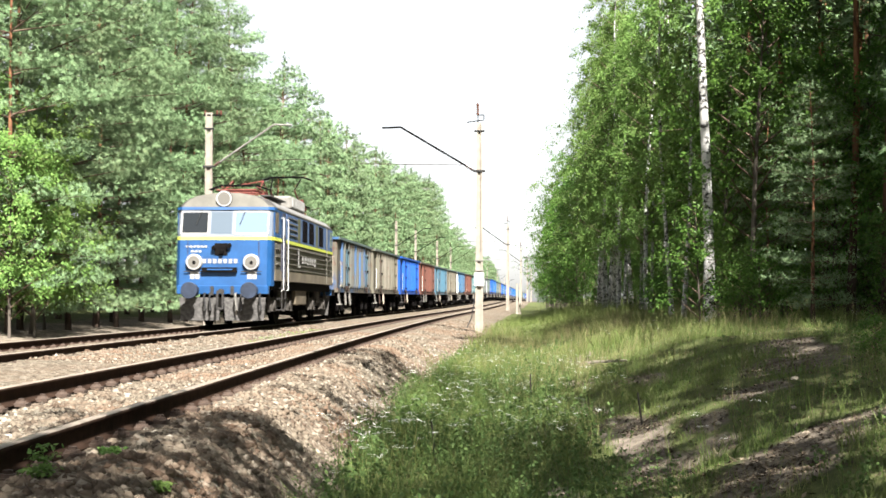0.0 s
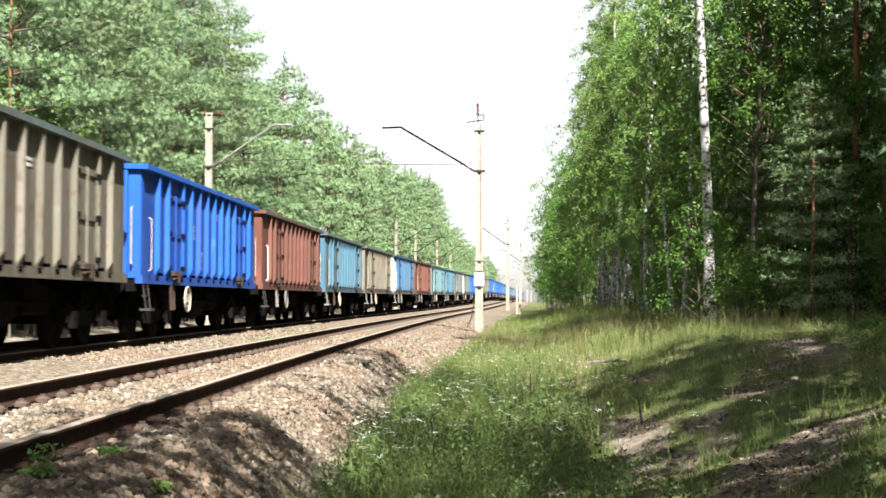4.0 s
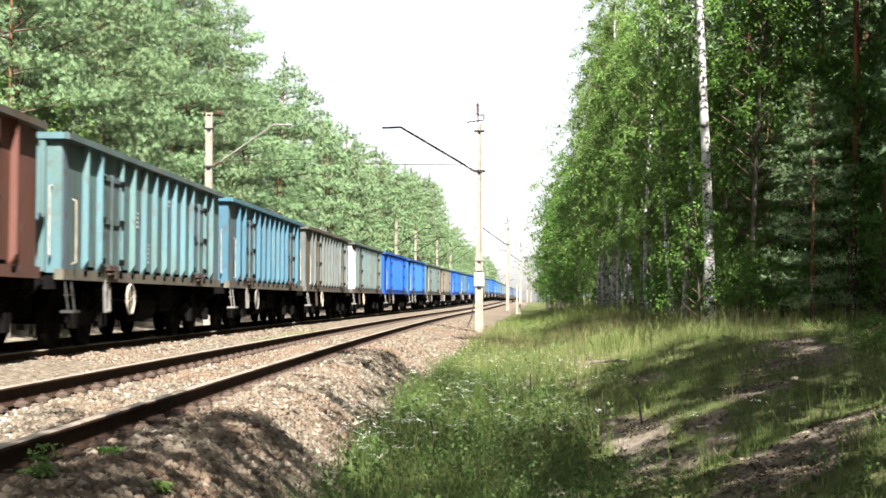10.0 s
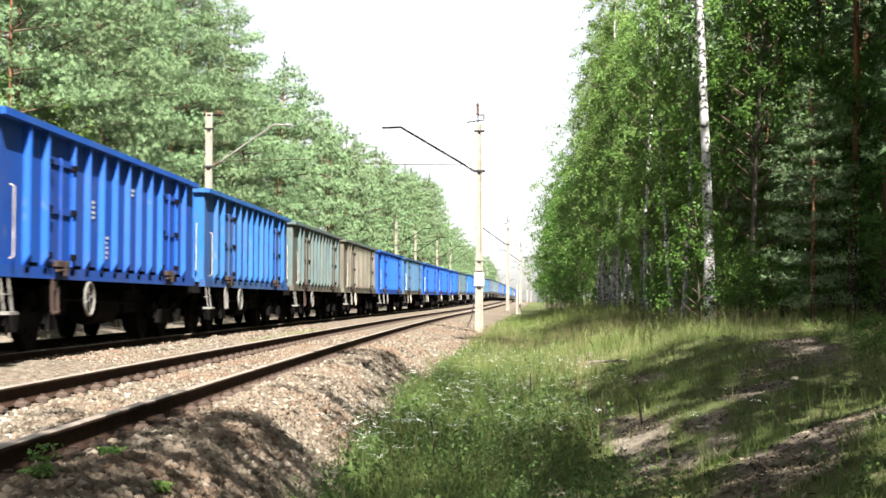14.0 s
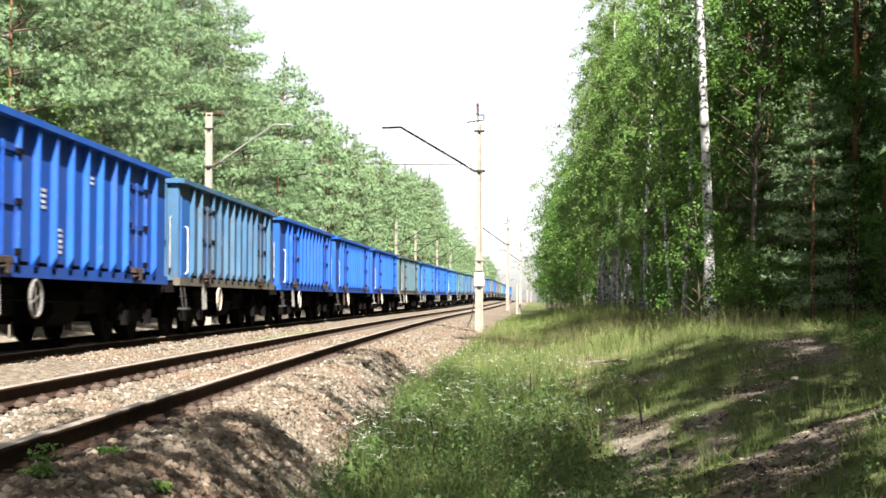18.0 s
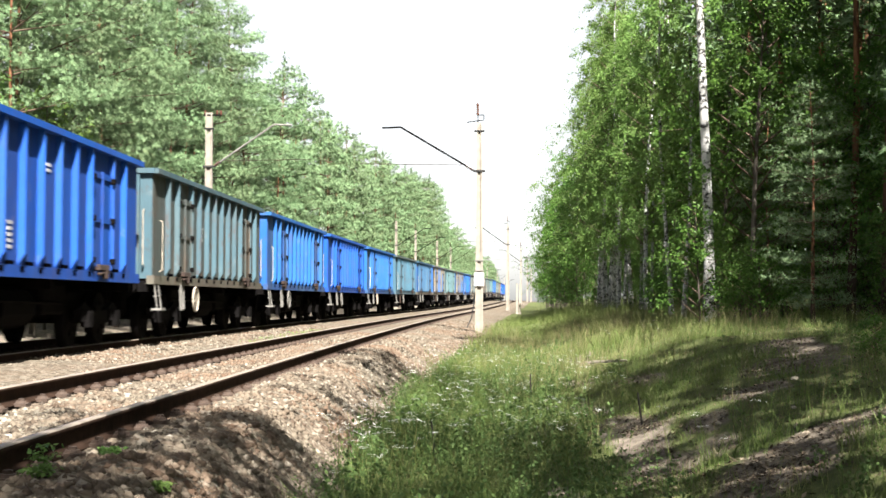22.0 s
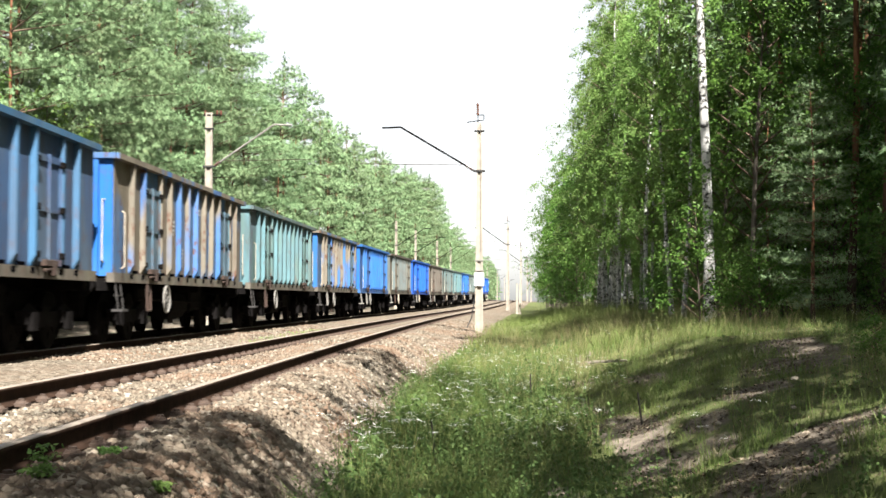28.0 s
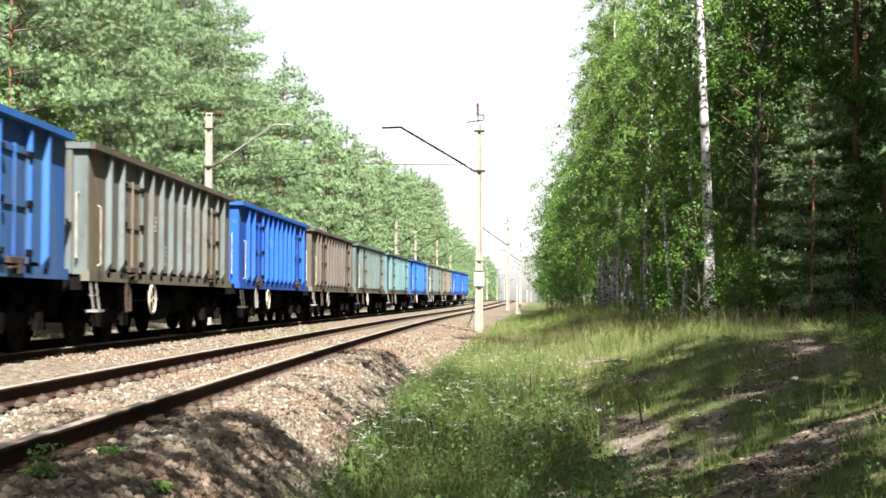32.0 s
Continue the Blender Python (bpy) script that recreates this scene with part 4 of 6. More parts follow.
    for i in range(70):
        y = 25 + 65 * rng.random()
        x = max(6.4 + cx(y) - XN, 0.125 * y) + 9 * rng.random() ** 1.5
        plant(SHRUBS, x, y, rng, "leafy green undergrowth shrub below the trees", "shrub", 0.9, "undergrowth")
    edge = np.random.default_rng(404)
    for b, d, s in ((0.0985, 71.0, 1.26), (0.0935, 80.0, 1.18), (0.104, 68.0, 1.3)):
        x, y = at(b, d)
        plant(BIRCHES, x, y, edge, "tall slim birch leaning out over the verge", "birch", s, "birches at the forest edge")


build_right_forest()


# ---- line-side masts ----
def mast(s, off, height, arm_to, label, base_z=-0.25, box_on=False, reach_z=5.64, lift=1.36, wide=1.0, horned=True):
    """A concrete catenary mast with its bracket; arm_to: how far the bracket reaches, left negative."""
    p = on_track(s, off, 0)
    top = new("catenary_mast")
    top.matrix_basis = pose(p.x, p.y, p.z, 0, 0, -math.degrees(head(s)))
    tagged(top, label, "catenary mast", "catenary masts")
    d = 1 if arm_to > 0 else -1
    bm = bmesh.new()
    for sx in (-1, 1):
        prism(bm, ((sx * 0.11 - 0.035, base_z), (sx * 0.11 + 0.035, base_z), (sx * 0.06 * wide + 0.025, height), (sx * 0.06 * wide - 0.025, height)), -0.09, 0.09)
    prism(bm, ((-0.09, base_z), (0.09, base_z), (0.045 * wide, height), (-0.045 * wide, height)), -0.04, 0.04)
    part("pole", bm, M["concrete"], top)
    bm = bmesh.new()
    box(bm, (0, 0, base_z - 0.28), (0.42, 0.42, 0.55))
    part("foundation", bm, M["concrete"], top, bevel=0.04)
    # bracket tube that climbs outwards, then runs level
    a = Vector((d * 0.16, 0, reach_z - 0.12))
    b = Vector((arm_to - d * 0.55, 0, reach_z + lift))
    c = Vector((arm_to + d * 0.12, 0, reach_z + lift - 0.02))
    part("bracket_tube", quick(sweep, [a, b, c], 0.035, 8), M["steel_dark"] if horned else M["galv"], top)
    part("steady_arm", quick(sweep, [a + Vector((d * 0.45, 0, 0.22)), Vector((arm_to + d * 0.9, 0, reach_z + 0.15))], 0.012, 6), M["rust"], top)
    bm = bmesh.new()
    for k in range(5):
        q = a + (b - a) * (0.03 + 0.018 * k)
        q2 = a + (b - a) * (0.035 + 0.018 * k)
        rod(bm, q, q2, 0.075, 8)
    part("insulator", bm, M["porcelain"], top)
    bm = bmesh.new()
    box(bm, (0, 0, reach_z - 0.12), (0.42, 0.26, 0.07))
    box(bm, (0, 0, reach_z + lift * 0.9), (0.36, 0.24, 0.05))
    part("clamp", bm, M["steel_grey"], top)
    if horned:
        bm = bmesh.new()
        sweep(bm, [(-0.05, 0, height), (-0.05, 0, height + 0.28), (0.16, 0, height + 0.28), (0.16, 0, height + 0.12)], 0.018, 6)
        sweep(bm, [(-0.45, 0, height + 0.02), (0.16, 0, height + 0.10)], 0.016, 6)
        part("top_bracket", bm, M["steel_dark"], top)
        bm = bmesh.new()
        for k in range(5):
            rod(bm, (-0.06, 0, height + 0.30 + 0.08 * k), (-0.06, 0, height + 0.35 + 0.08 * k), 0.05, 8)
        rod(bm, (-0.06, 0, height + 0.25), (-0.06, 0, height + 0.72), 0.022, 6)
        part("top_insulator", bm, M["porcelain"], top)
    else:
        part("top_bracket", quick(box, (0.12, 0, height - 0.10), (0.70, 0.10, 0.06)), M["steel_dark"], top)
        bm = bmesh.new()
        for x in (-0.16, 0.30, 0.44):
            rod(bm, (x, 0, height - 0.10), (x, 0, height + 0.09), 0.045, 8)
        part("top_insulator", bm, M["porcelain"], top)
    if box_on:
        part("sign_plate", quick(box, (0.0, -0.14, 1.55), (0.34, 0.03, 0.46)), M["white"], top, "white enamel plate")
        bm = bmesh.new()
        for z in (1.86, 2.22):
            box(bm, (0, 0, z), (0.36, 0.22, 0.035))
        part("strap", bm, M["galv"], top)
        part("cable", quick(sweep, [(-0.16, -0.12, 0.9), (-0.26, -0.16, 0.2), (-0.42, -0.2, -0.15)], 0.02, 6), M["black"], top)
    return top


mast(51.0, 2.98, 7.15, -3.37, "slim concrete catenary mast with a white plate beside the near track", -0.32, True, 5.54, 1.46)
mast(54.0, -SPACING - 3.05, 7.95, 3.05, "slim concrete catenary mast in front of the pines beyond the tracks", -0.4, False, 6.0, 1.48, 1.7, False)
for _s in (125.0, 190.0, 255.0, 320.0):
    mast(_s, 2.45, 7.3, -2.8, "distant concrete catenary mast beside the near track", -0.34)
for _s in (127.0, 146.0, 175.0, 200.0, 324.0, 391.0, 460.0):
    mast(_s, -SPACING - 3.2, 7.7, 3.05, "distant concrete catenary mast beyond the tracks", -0.4)


def marker_post(s, off, h):
    """A pale concrete post on a block foot."""
    p = on_track(s, off, 0)
    top = tagged(new("concrete_post"), "pale concrete post with a steel cap beside the gravel", "post", "pale posts beside the line")
    top.location = (p.x, p.y, ground_z(p.x, p.y))
    bm = bmesh.new()
    prism(bm, ((-0.075, 0), (0.075, 0), (0.055, h), (-0.055, h)), -0.06, 0.06)
    part("shaft", bm, M["concrete"], top, "", 0.015)
    part("foot", quick(box, (0, 0, 0.0), (0.26, 0.26, 0.16)), M["concrete"], top, "", 0.03)
    part("cap", quick(box, (0, 0, h + 0.015), (0.14, 0.15, 0.03)), M["galv"], top, "", 0.01)


marker_post(110.0, 3.55, 2.3)
marker_post(112.5, 3.72, 2.3)


# ---- flowers, weeds and litter ----
def build_flowers():
    """White umbels on thin stems, in loose drifts along the ditch."""
    rng = np.random.default_rng(19)
    n = 0
    verts, faces, heads = [], [], []
    while n < 620:
        y = 10.8 + 22 * rng.random() ** 1.3
        u = -1.1 + 3.0 * rng.random() ** 1.6 if rng.random() < 0.8 else 2.0 + 5.0 * rng.random()
        x = u + cx(y) - XN
        if noise.noise((x * 0.9, y * 0.5, 8.8)) < -0.12 or bare(x, y) > 0.4:
            continue
        n += 1
        z = ground_z(x, y)
        h = 0.30 + 0.32 * rng.random()
        tip = np.array((x + 0.08 * rng.normal(), y + 0.08 * rng.normal(), z + h))
        v, f = limb((x, y, z), tip, 0.004, 0.002, 3)
        k = len(verts)
        verts += v
        faces += [tuple(i + k for i in q) for q in f]
        for j in range(6 + int(rng.integers(0, 5))):
            c = tip + np.array((rng.normal() * 0.030, rng.normal() * 0.030, rng.normal() * 0.008))
            r = 0.009 + 0.009 * rng.random()
            a = rng.random() * 6.28
            heads.append([c + r * np.array((math.cos(a + t), math.sin(a + t), 0.25 * math.sin(t * 2))) for t in (0, 1.57, 3.14, 4.71)])
    o = tagged(new("white_wildflowers"), "white umbel wildflowers on thin green stems in the ditch", "wildflowers", kind="stuff")
    s = new("stems", mesh_np("stems", verts, faces, [M["grass"]]))
    h = new("flower_heads", mesh_np("flower_heads", np.array(heads).reshape(-1, 3), np.arange(4 * len(heads)).reshape(-1, 4), [M["flower"]]))
    for p in (s, h):
        p.parent = o
        tagged(p, kind="stuff")


build_flowers()
build_herbs()


def build_litter():
    """Dead needles, twigs and leaf scraps strewn over the bank and the forest edge."""
    rng = np.random.default_rng(91)
    pts = []
    while len(pts) < 22000:
        y = 8.4 + 20 * rng.random() ** 1.4
        u = 1.0 + 4.6 * rng.random() ** 1.3
        x = u + cx(y) - XN
        if rng.random() > 0.25 + 0.75 * bare(x, y) or noise.noise((x * 2.3, y * 1.9, 40.0)) < -0.2:
            continue
        pts.append((x, y, ground_z(x, y) + 0.006))
    pts = np.array(pts)
    k = len(pts)
    a = rng.random(k) * 6.283
    d = np.stack([np.cos(a), np.sin(a), 0.35 * rng.normal(size=k)], 1)
    w = np.stack([-np.sin(a), np.cos(a), 0.3 * rng.normal(size=k)], 1)
    ln = (0.012 + 0.05 * rng.random(k) ** 3)[:, None]
    wd = (0.004 + 0.010 * rng.random(k) ** 2)[:, None]
    v = np.stack([pts - d * ln, pts + w * wd, pts + d * ln, pts - w * wd], 1).reshape(-1, 3)
    o = new("forest_litter", mesh_np("forest_litter", v, np.arange(4 * k).reshape(-1, 4), [M["litter"]]))
    tagged(o, "dead needles, twigs and leaf scraps strewn on the bank", "litter", kind="stuff")


build_litter()


def weed(name, x, y, r, h, label, seed, count=150):
    """A low leafy weed."""
    rng = np.random.default_rng(seed)
    c = np.stack([rng.normal(size=count) * r * 0.5, rng.normal(size=count) * r * 0.5, rng.random(count) * h], 1)
    nn = np.stack([c[:, 0], c[:, 1], np.full(count, 0.2)], 1) * 3 + np.array((0, -0.2, 0.6))
    v, f = leaves(rng, c, nn, 0.032)
    u = x - cx(y) + XN
    o = new(name, mesh_np(name, v, f, [M["birch_leaf"]]))
    o.location = (x, y, bed_z(u, y) if u < -1.3 else ground_z(x, y))
    return tagged(o, label, "weed", "weeds on the ballast", kind="stuff")


for _i, (_x, _y, _r, _h) in enumerate(((-2.33, 7.95, 0.09, 0.16), (-2.20, 8.9, 0.07, 0.05), (-2.28, 7.7, 0.08, 0.06), (-1.72, 8.1, 0.06, 0.05), (-1.1, 14.8, 0.10, 0.14), (-0.95, 12.4, 0.12, 0.2))):
    weed("weed", _x, _y, _r, _h, "small green weed growing out of the ballast", 200 + _i)
for _i in range(9):
    _p = on_track(33 + 1.5 * _i, -1.9 + 0.25 * math.sin(_i * 2.1), 0)
    weed("weed", _p.x, _p.y, 0.28, 0.10, "low yellow-green weed patch between the tracks", 230 + _i, 60)


def stalk(x, y, h, lean):
    bm = bmesh.new()
    rod(bm, (0, 0, -0.05), (lean, 0, h), 0.014, 6, 0.008)
    rod(bm, (lean * 0.6, 0, h * 0.6), (lean * 0.6 + 0.05, 0.02, h * 0.78), 0.007, 5, 0.003)
    o = new("dead_stalk", finish(bm, "dead_stalk", M["wood"]))
    o.location = (x, y, ground_z(x, y))
    return tagged(o, "dark dead weed stalk standing in the grass", "stalk", "dead stalks")


stalk(1.02, 21.5, 0.50, -0.01)
stalk(-0.25, 14.0, 0.46, -0.06)
stalk(1.9, 15.2, 0.34, -0.05)
bm = bmesh.new()
rod(bm, (-0.30, 0, 0), (0.32, 0.05, 0.03), 0.026, 9, 0.019)
rod(bm, (0.1, 0.01, 0.02), (0.18, 0.02, 0.06), 0.012, 6, 0.006)
_log = tagged(new("fallen_branch", finish(bm, "fallen_branch", M["log"])), "pale dry barkless branch lying in the grass", "branch")
_log.location = (2.40, 23.8, ground_z(2.40, 23.8) + 0.13)
for _i, (_x, _y, _s) in enumerate(((2.35, 13.2, 0.035), (1.35, 10.4, 0.05), (3.3, 14.3, 0.04), (1.15, 11.6, 0.03), (2.9, 12.6, 0.028), (0.6, 10.3, 0.05))):
    bm = bmesh.new()
    bmesh.ops.create_icosphere(bm, subdivisions=2, radius=_s)
    for v in bm.verts:
        v.co *= 1 + 0.35 * noise.noise(v.co * 30 + Vector((_i, 0, 0)))
        v.co.z *= 0.6
    _o = tagged(new("stone", finish(bm, "stone", M["log"])), "pale stone lying on the sandy bank", "stone", "stones on the bank")
    _o.location = (_x, _y, ground_z(_x, _y) + _s * 0.3)
# ---- freight train ----
BLUE, DUSTY, PALE, TEAL = (0.004, 0.078, 0.42), (0.07, 0.15, 0.28), (0.090, 0.175, 0.215), (0.125, 0.225, 0.215)
TAN, GREY, MOSS, OXIDE, BROWN = (0.180, 0.168, 0.125), (0.155, 0.162, 0.138), (0.155, 0.19, 0.155), (0.155, 0.054, 0.036), (0.125, 0.110, 0.088)
# panel paint: first coat, second coat, patchiness, dust, rust; then the paint of the ribs
LIVERY = {
    "blue": ((BLUE, (0.006, 0.088, 0.43), 0.4, 0.18, 0.06), ((0.005, 0.105, 0.52), (0.010, 0.12, 0.53), 0.4, 0.07, 0.04)),
    "dusty_blue": (((0.024, 0.115, 0.38), (0.05, 0.145, 0.34), 0.45, 0.26, 0.12), ((0.014, 0.14, 0.48), (0.03, 0.16, 0.45), 0.4, 0.10, 0.08)),
    "slate_blue": (((0.055, 0.115, 0.235), (0.085, 0.135, 0.20), 0.5, 0.28, 0.18), ((0.045, 0.145, 0.27), (0.075, 0.175, 0.28), 0.4, 0.15, 0.12)),
    "pale_blue": ((PALE, (0.095, 0.18, 0.25), 0.5, 0.38, 0.22), ((0.065, 0.175, 0.25), PALE, 0.4, 0.18, 0.16)),
    "teal": ((TEAL, (0.15, 0.22, 0.27), 0.5, 0.42, 0.25), ((0.115, 0.235, 0.26), TEAL, 0.4, 0.16, 0.14)),
    "teal_blue": (((0.11, 0.175, 0.20), (0.12, 0.20, 0.20), 0.4, 0.42, 0.25), ((0.065, 0.185, 0.26), (0.09, 0.21, 0.26), 0.4, 0.14, 0.12)),
    "tan": ((TAN, (0.17, 0.15, 0.12), 0.5, 0.4, 0.3), (TAN, (0.24, 0.215, 0.17), 0.4, 0.2, 0.2)),
    "grey": ((GREY, (0.19, 0.155, 0.11), 0.5, 0.34, 0.25), ((0.145, 0.18, 0.175), GREY, 0.4, 0.2, 0.15)),
    "moss": (((0.13, 0.15, 0.13), (0.165, 0.14, 0.105), 0.45, 0.34, 0.25), ((0.115, 0.175, 0.175), (0.15, 0.18, 0.155), 0.4, 0.2, 0.15)),
    "sea_grey": (((0.095, 0.118, 0.112), (0.145, 0.115, 0.085), 0.32, 0.32, 0.22), ((0.075, 0.150, 0.185), (0.095, 0.160, 0.180), 0.4, 0.14, 0.15)),
    "oxide": ((OXIDE, (0.16, 0.062, 0.045), 0.55, 0.36, 0.3), (OXIDE, (0.20, 0.075, 0.052), 0.4, 0.12, 0.2)),
    "brown": ((BROWN, (0.15, 0.10, 0.07), 0.4, 0.35, 0.4), ((0.145, 0.128, 0.105), BROWN, 0.5, 0.2, 0.3)),
    "brown_blue": (((0.200, 0.172, 0.125), (0.06, 0.17, 0.36), 0.50, 0.26, 0.45), ((0.215, 0.188, 0.142), (0.05, 0.18, 0.45), 0.50, 0.16, 0.4)),
    "grey_blue": (((0.150, 0.136, 0.102), (0.05, 0.115, 0.24), 0.36, 0.36, 0.35), ((0.130, 0.135, 0.115), (0.05, 0.14, 0.30), 0.36, 0.2, 0.25)),
}
PAINT = {k: (paint(k + "_panel_paint", *a), paint(k + "_rib_paint", *b)) for k, (a, b) in LIVERY.items()}
WORDS = {"blue": "bright blue", "dusty_blue": "dusty blue", "slate_blue": "faded slate blue", "pale_blue": "faded pale blue", "teal": "faded teal", "teal_blue": "grimy teal-blue", "tan": "dusty tan-grey",
         "grey": "dirty grey", "moss": "grey-green", "sea_grey": "dark sea-grey", "oxide": "red-brown", "brown": "rusty brown", "brown_blue": "rusty brown and blue", "grey_blue": "grey and blue"}
ORDER = ("grey_blue tan blue oxide pale_blue tan slate_blue oxide teal teal_blue grey moss blue dusty_blue moss tan blue slate_blue blue blue blue "
         "sea_grey dusty_blue blue dusty_blue pale_blue slate_blue brown_blue teal brown_blue dusty_blue grey blue brown moss teal dusty_blue moss tan blue blue").split()
WHITE_END = {6, 11}

RIBS = [-5.25, -4.40, -3.04, -2.17, -1.30, -0.43, 0.43, 1.30, 2.17, 3.04, 4.40, 5.25]
TOP, SIDE, SILL = 3.40, 1.25, 1.10


def wagon_meshes():
    """The meshes that all the open wagons share."""
    k = {}
    bm = bmesh.new()
    box(bm, (SIDE - 0.02, 0, (SILL + TOP) / 2 + 0.06), (0.04, 12.72, TOP - SILL - 0.14))
    k["side_panel"] = finish(bm, "side_panel", M["grey_loco"])
    bm = bmesh.new()
    prism(bm, ((SIDE - 0.06, TOP - 0.11), (SIDE + 0.125, TOP - 0.10), (SIDE + 0.125, TOP), (SIDE - 0.06, TOP)), -6.45, 6.45)
    k["top_rail"] = finish(bm, "top_rail", M["grey_loco"], 0.008)
    bm = bmesh.new()
    prism(bm, ((SIDE - 0.10, SILL), (SIDE + 0.045, SILL), (SIDE + 0.045, SILL + 0.17), (SIDE - 0.10, SILL + 0.17)), -6.45, 6.45)
    k["sole_bar"] = finish(bm, "sole_bar", M["grey_loco"])
    k["drain_slot"] = finish(quick(box, (SIDE + 0.004, 0, SILL + 0.20), (0.04, 0.34, 0.06)), "drain_slot", M["louvre"])
    k["pocket"] = finish(quick(box, (SIDE + 0.040, 0, SILL + 0.115), (0.02, 0.18, 0.085)), "pocket", M["louvre"])
    bm = bmesh.new()
    # pressed rib, wider at the foot and rounded in at the sill
    w0, w1, d = 0.085, 0.06, 0.10
    z0, z1 = SILL + 0.17, TOP - 0.10
    rows = [(z0, w0, 0.02), (z0 + 0.16, w0, d), (z1 - 0.05, w1, d), (z1, w1, d * 0.95)]
    rings = [[bm.verts.new(p) for p in ((SIDE - 0.01, -w, z), (SIDE + dd, -w * 0.55, z), (SIDE + dd, w * 0.55, z), (SIDE - 0.01, w, z))] for z, w, dd in rows]
    for a, b in zip(rings[:-1], rings[1:]):
        for j in range(3):
            bm.faces.new((a[j], a[j + 1], b[j + 1], b[j]))
    bm.faces.new(rings[0][::-1])
    bm.faces.new(rings[-1])
    k["rib"] = finish(bm, "rib", M["grey_loco"])
    bm = bmesh.new()
    # one door leaf with its hinges and edge bar
    box(bm, (SIDE + 0.020, 0, 2.13), (0.03, 0.56, 1.66))
    for z in (1.38, 2.13, 2.88):
        box(bm, (SIDE + 0.045, 0, z), (0.03, 0.56, 0.07))
    rod(bm, (SIDE + 0.06, 0.30, 1.30), (SIDE + 0.06, 0.30, 2.97), 0.022, 6)
    k["door_leaf"] = finish(bm, "door_leaf", M["grey_loco"])
    bm = bmesh.new()
    box(bm, (SIDE + 0.085, 0, 0), (0.07, 0.13, 0.10))
    k["hinge"] = finish(bm, "hinge", M["steel_dark"], 0.01)
    bm = bmesh.new()
    box(bm, (SIDE + 0.07, 0, 1.33), (0.12, 0.62, 0.10))
    rod(bm, (SIDE + 0.10, -0.3, 1.22), (SIDE + 0.10, 0.3, 1.26), 0.03, 6)
    box(bm, (SIDE + 0.10, 0.12, 1.24), (0.08, 0.16, 0.20))
    k["latch"] = finish(bm, "latch", M["rust"], 0.01)
    k["end_wall"] = finish(quick(box, (0, -6.38, (SILL + TOP) / 2 + 0.05), (2 * SIDE - 0.02, 0.05, TOP - SILL - 0.12)), "end_wall", M["grey_loco"])
    k["end_post"] = finish(quick(box, (0, -6.44, (SILL + TOP) / 2), (0.10, 0.09, TOP - SILL - 0.25)), "end_post", M["grey_loco"])
    k["end_rail"] = finish(quick(box, (0, -6.43, 0), (2 * SIDE + 0.12, 0.14, 0.10)), "end_rail", M["grey_loco"])
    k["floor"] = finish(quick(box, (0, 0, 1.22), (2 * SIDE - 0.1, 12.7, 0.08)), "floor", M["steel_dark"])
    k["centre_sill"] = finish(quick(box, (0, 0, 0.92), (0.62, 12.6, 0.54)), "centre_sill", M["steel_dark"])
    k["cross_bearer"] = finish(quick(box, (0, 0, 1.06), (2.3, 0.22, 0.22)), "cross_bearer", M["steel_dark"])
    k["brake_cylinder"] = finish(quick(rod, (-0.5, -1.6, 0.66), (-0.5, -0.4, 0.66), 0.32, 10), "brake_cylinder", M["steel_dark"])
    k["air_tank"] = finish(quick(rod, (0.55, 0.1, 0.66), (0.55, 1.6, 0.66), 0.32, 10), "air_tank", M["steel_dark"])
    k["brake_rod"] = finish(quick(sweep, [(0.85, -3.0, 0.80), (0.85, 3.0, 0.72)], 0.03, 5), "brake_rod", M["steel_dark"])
    # brake gear enlarged into solid near-black blocks, so the gap beneath reads as shade
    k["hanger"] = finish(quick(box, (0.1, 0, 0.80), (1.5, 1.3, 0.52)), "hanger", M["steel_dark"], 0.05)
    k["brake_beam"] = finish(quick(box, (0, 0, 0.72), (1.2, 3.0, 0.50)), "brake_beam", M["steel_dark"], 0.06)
    bm = bmesh.new()
    rod(bm, (0.875, -6.48, 1.06), (0.875, -6.82, 1.06), 0.085, 10)
    rod(bm, (0.875, -6.48, 1.06), (0.875, -6.62, 1.06), 0.12, 10)
    rod(bm, (0.875, -6.985, 1.06), (0.875, -7.02, 1.06), 0.225, 14)
    rod(bm, (0.875, -6.82, 1.06), (0.875, -6.99, 1.06), 0.07, 10)
    k["buffer"] = finish(bm, "buffer", M["steel_dark"])
    bm = bmesh.new()
    sweep(bm, [(SIDE + 0.06, -6.05, 1.35), (SIDE + 0.12, -6.05, 1.38), (SIDE + 0.12, -6.05, 2.35), (SIDE + 0.06, -6.05, 2.38)], 0.011, 6)
    k["handrail"] = finish(bm, "handrail", M["white"])
    bm = bmesh.new()
    sweep(bm, [(SIDE - 0.16, -6.40, 1.45), (SIDE - 0.16, -6.53, 1.48), (SIDE - 0.16, -6.53, 2.55), (SIDE - 0.16, -6.40, 2.58)], 0.012, 6)
    k["end_handrail"] = finish(bm, "end_handrail", M["white"])
    bm = bmesh.new()
    for y in (-6.32, -5.98):
        rod(bm, (SIDE + 0.02, y, 1.12), (SIDE + 0.09, y, 0.60), 0.016, 5)
    box(bm, (SIDE + 0.07, -6.15, 0.60), (0.20, 0.38, 0.045))
    box(bm, (SIDE + 0.04, -6.15, 0.86), (0.06, 0.34, 0.02))
    k["step"] = finish(bm, "step", M["steel_dark"])
    bm = bmesh.new()
    seg = 20
    for j in range(seg):
        a, b = 2 * math.pi * j / seg, 2 * math.pi * (j + 1) / seg
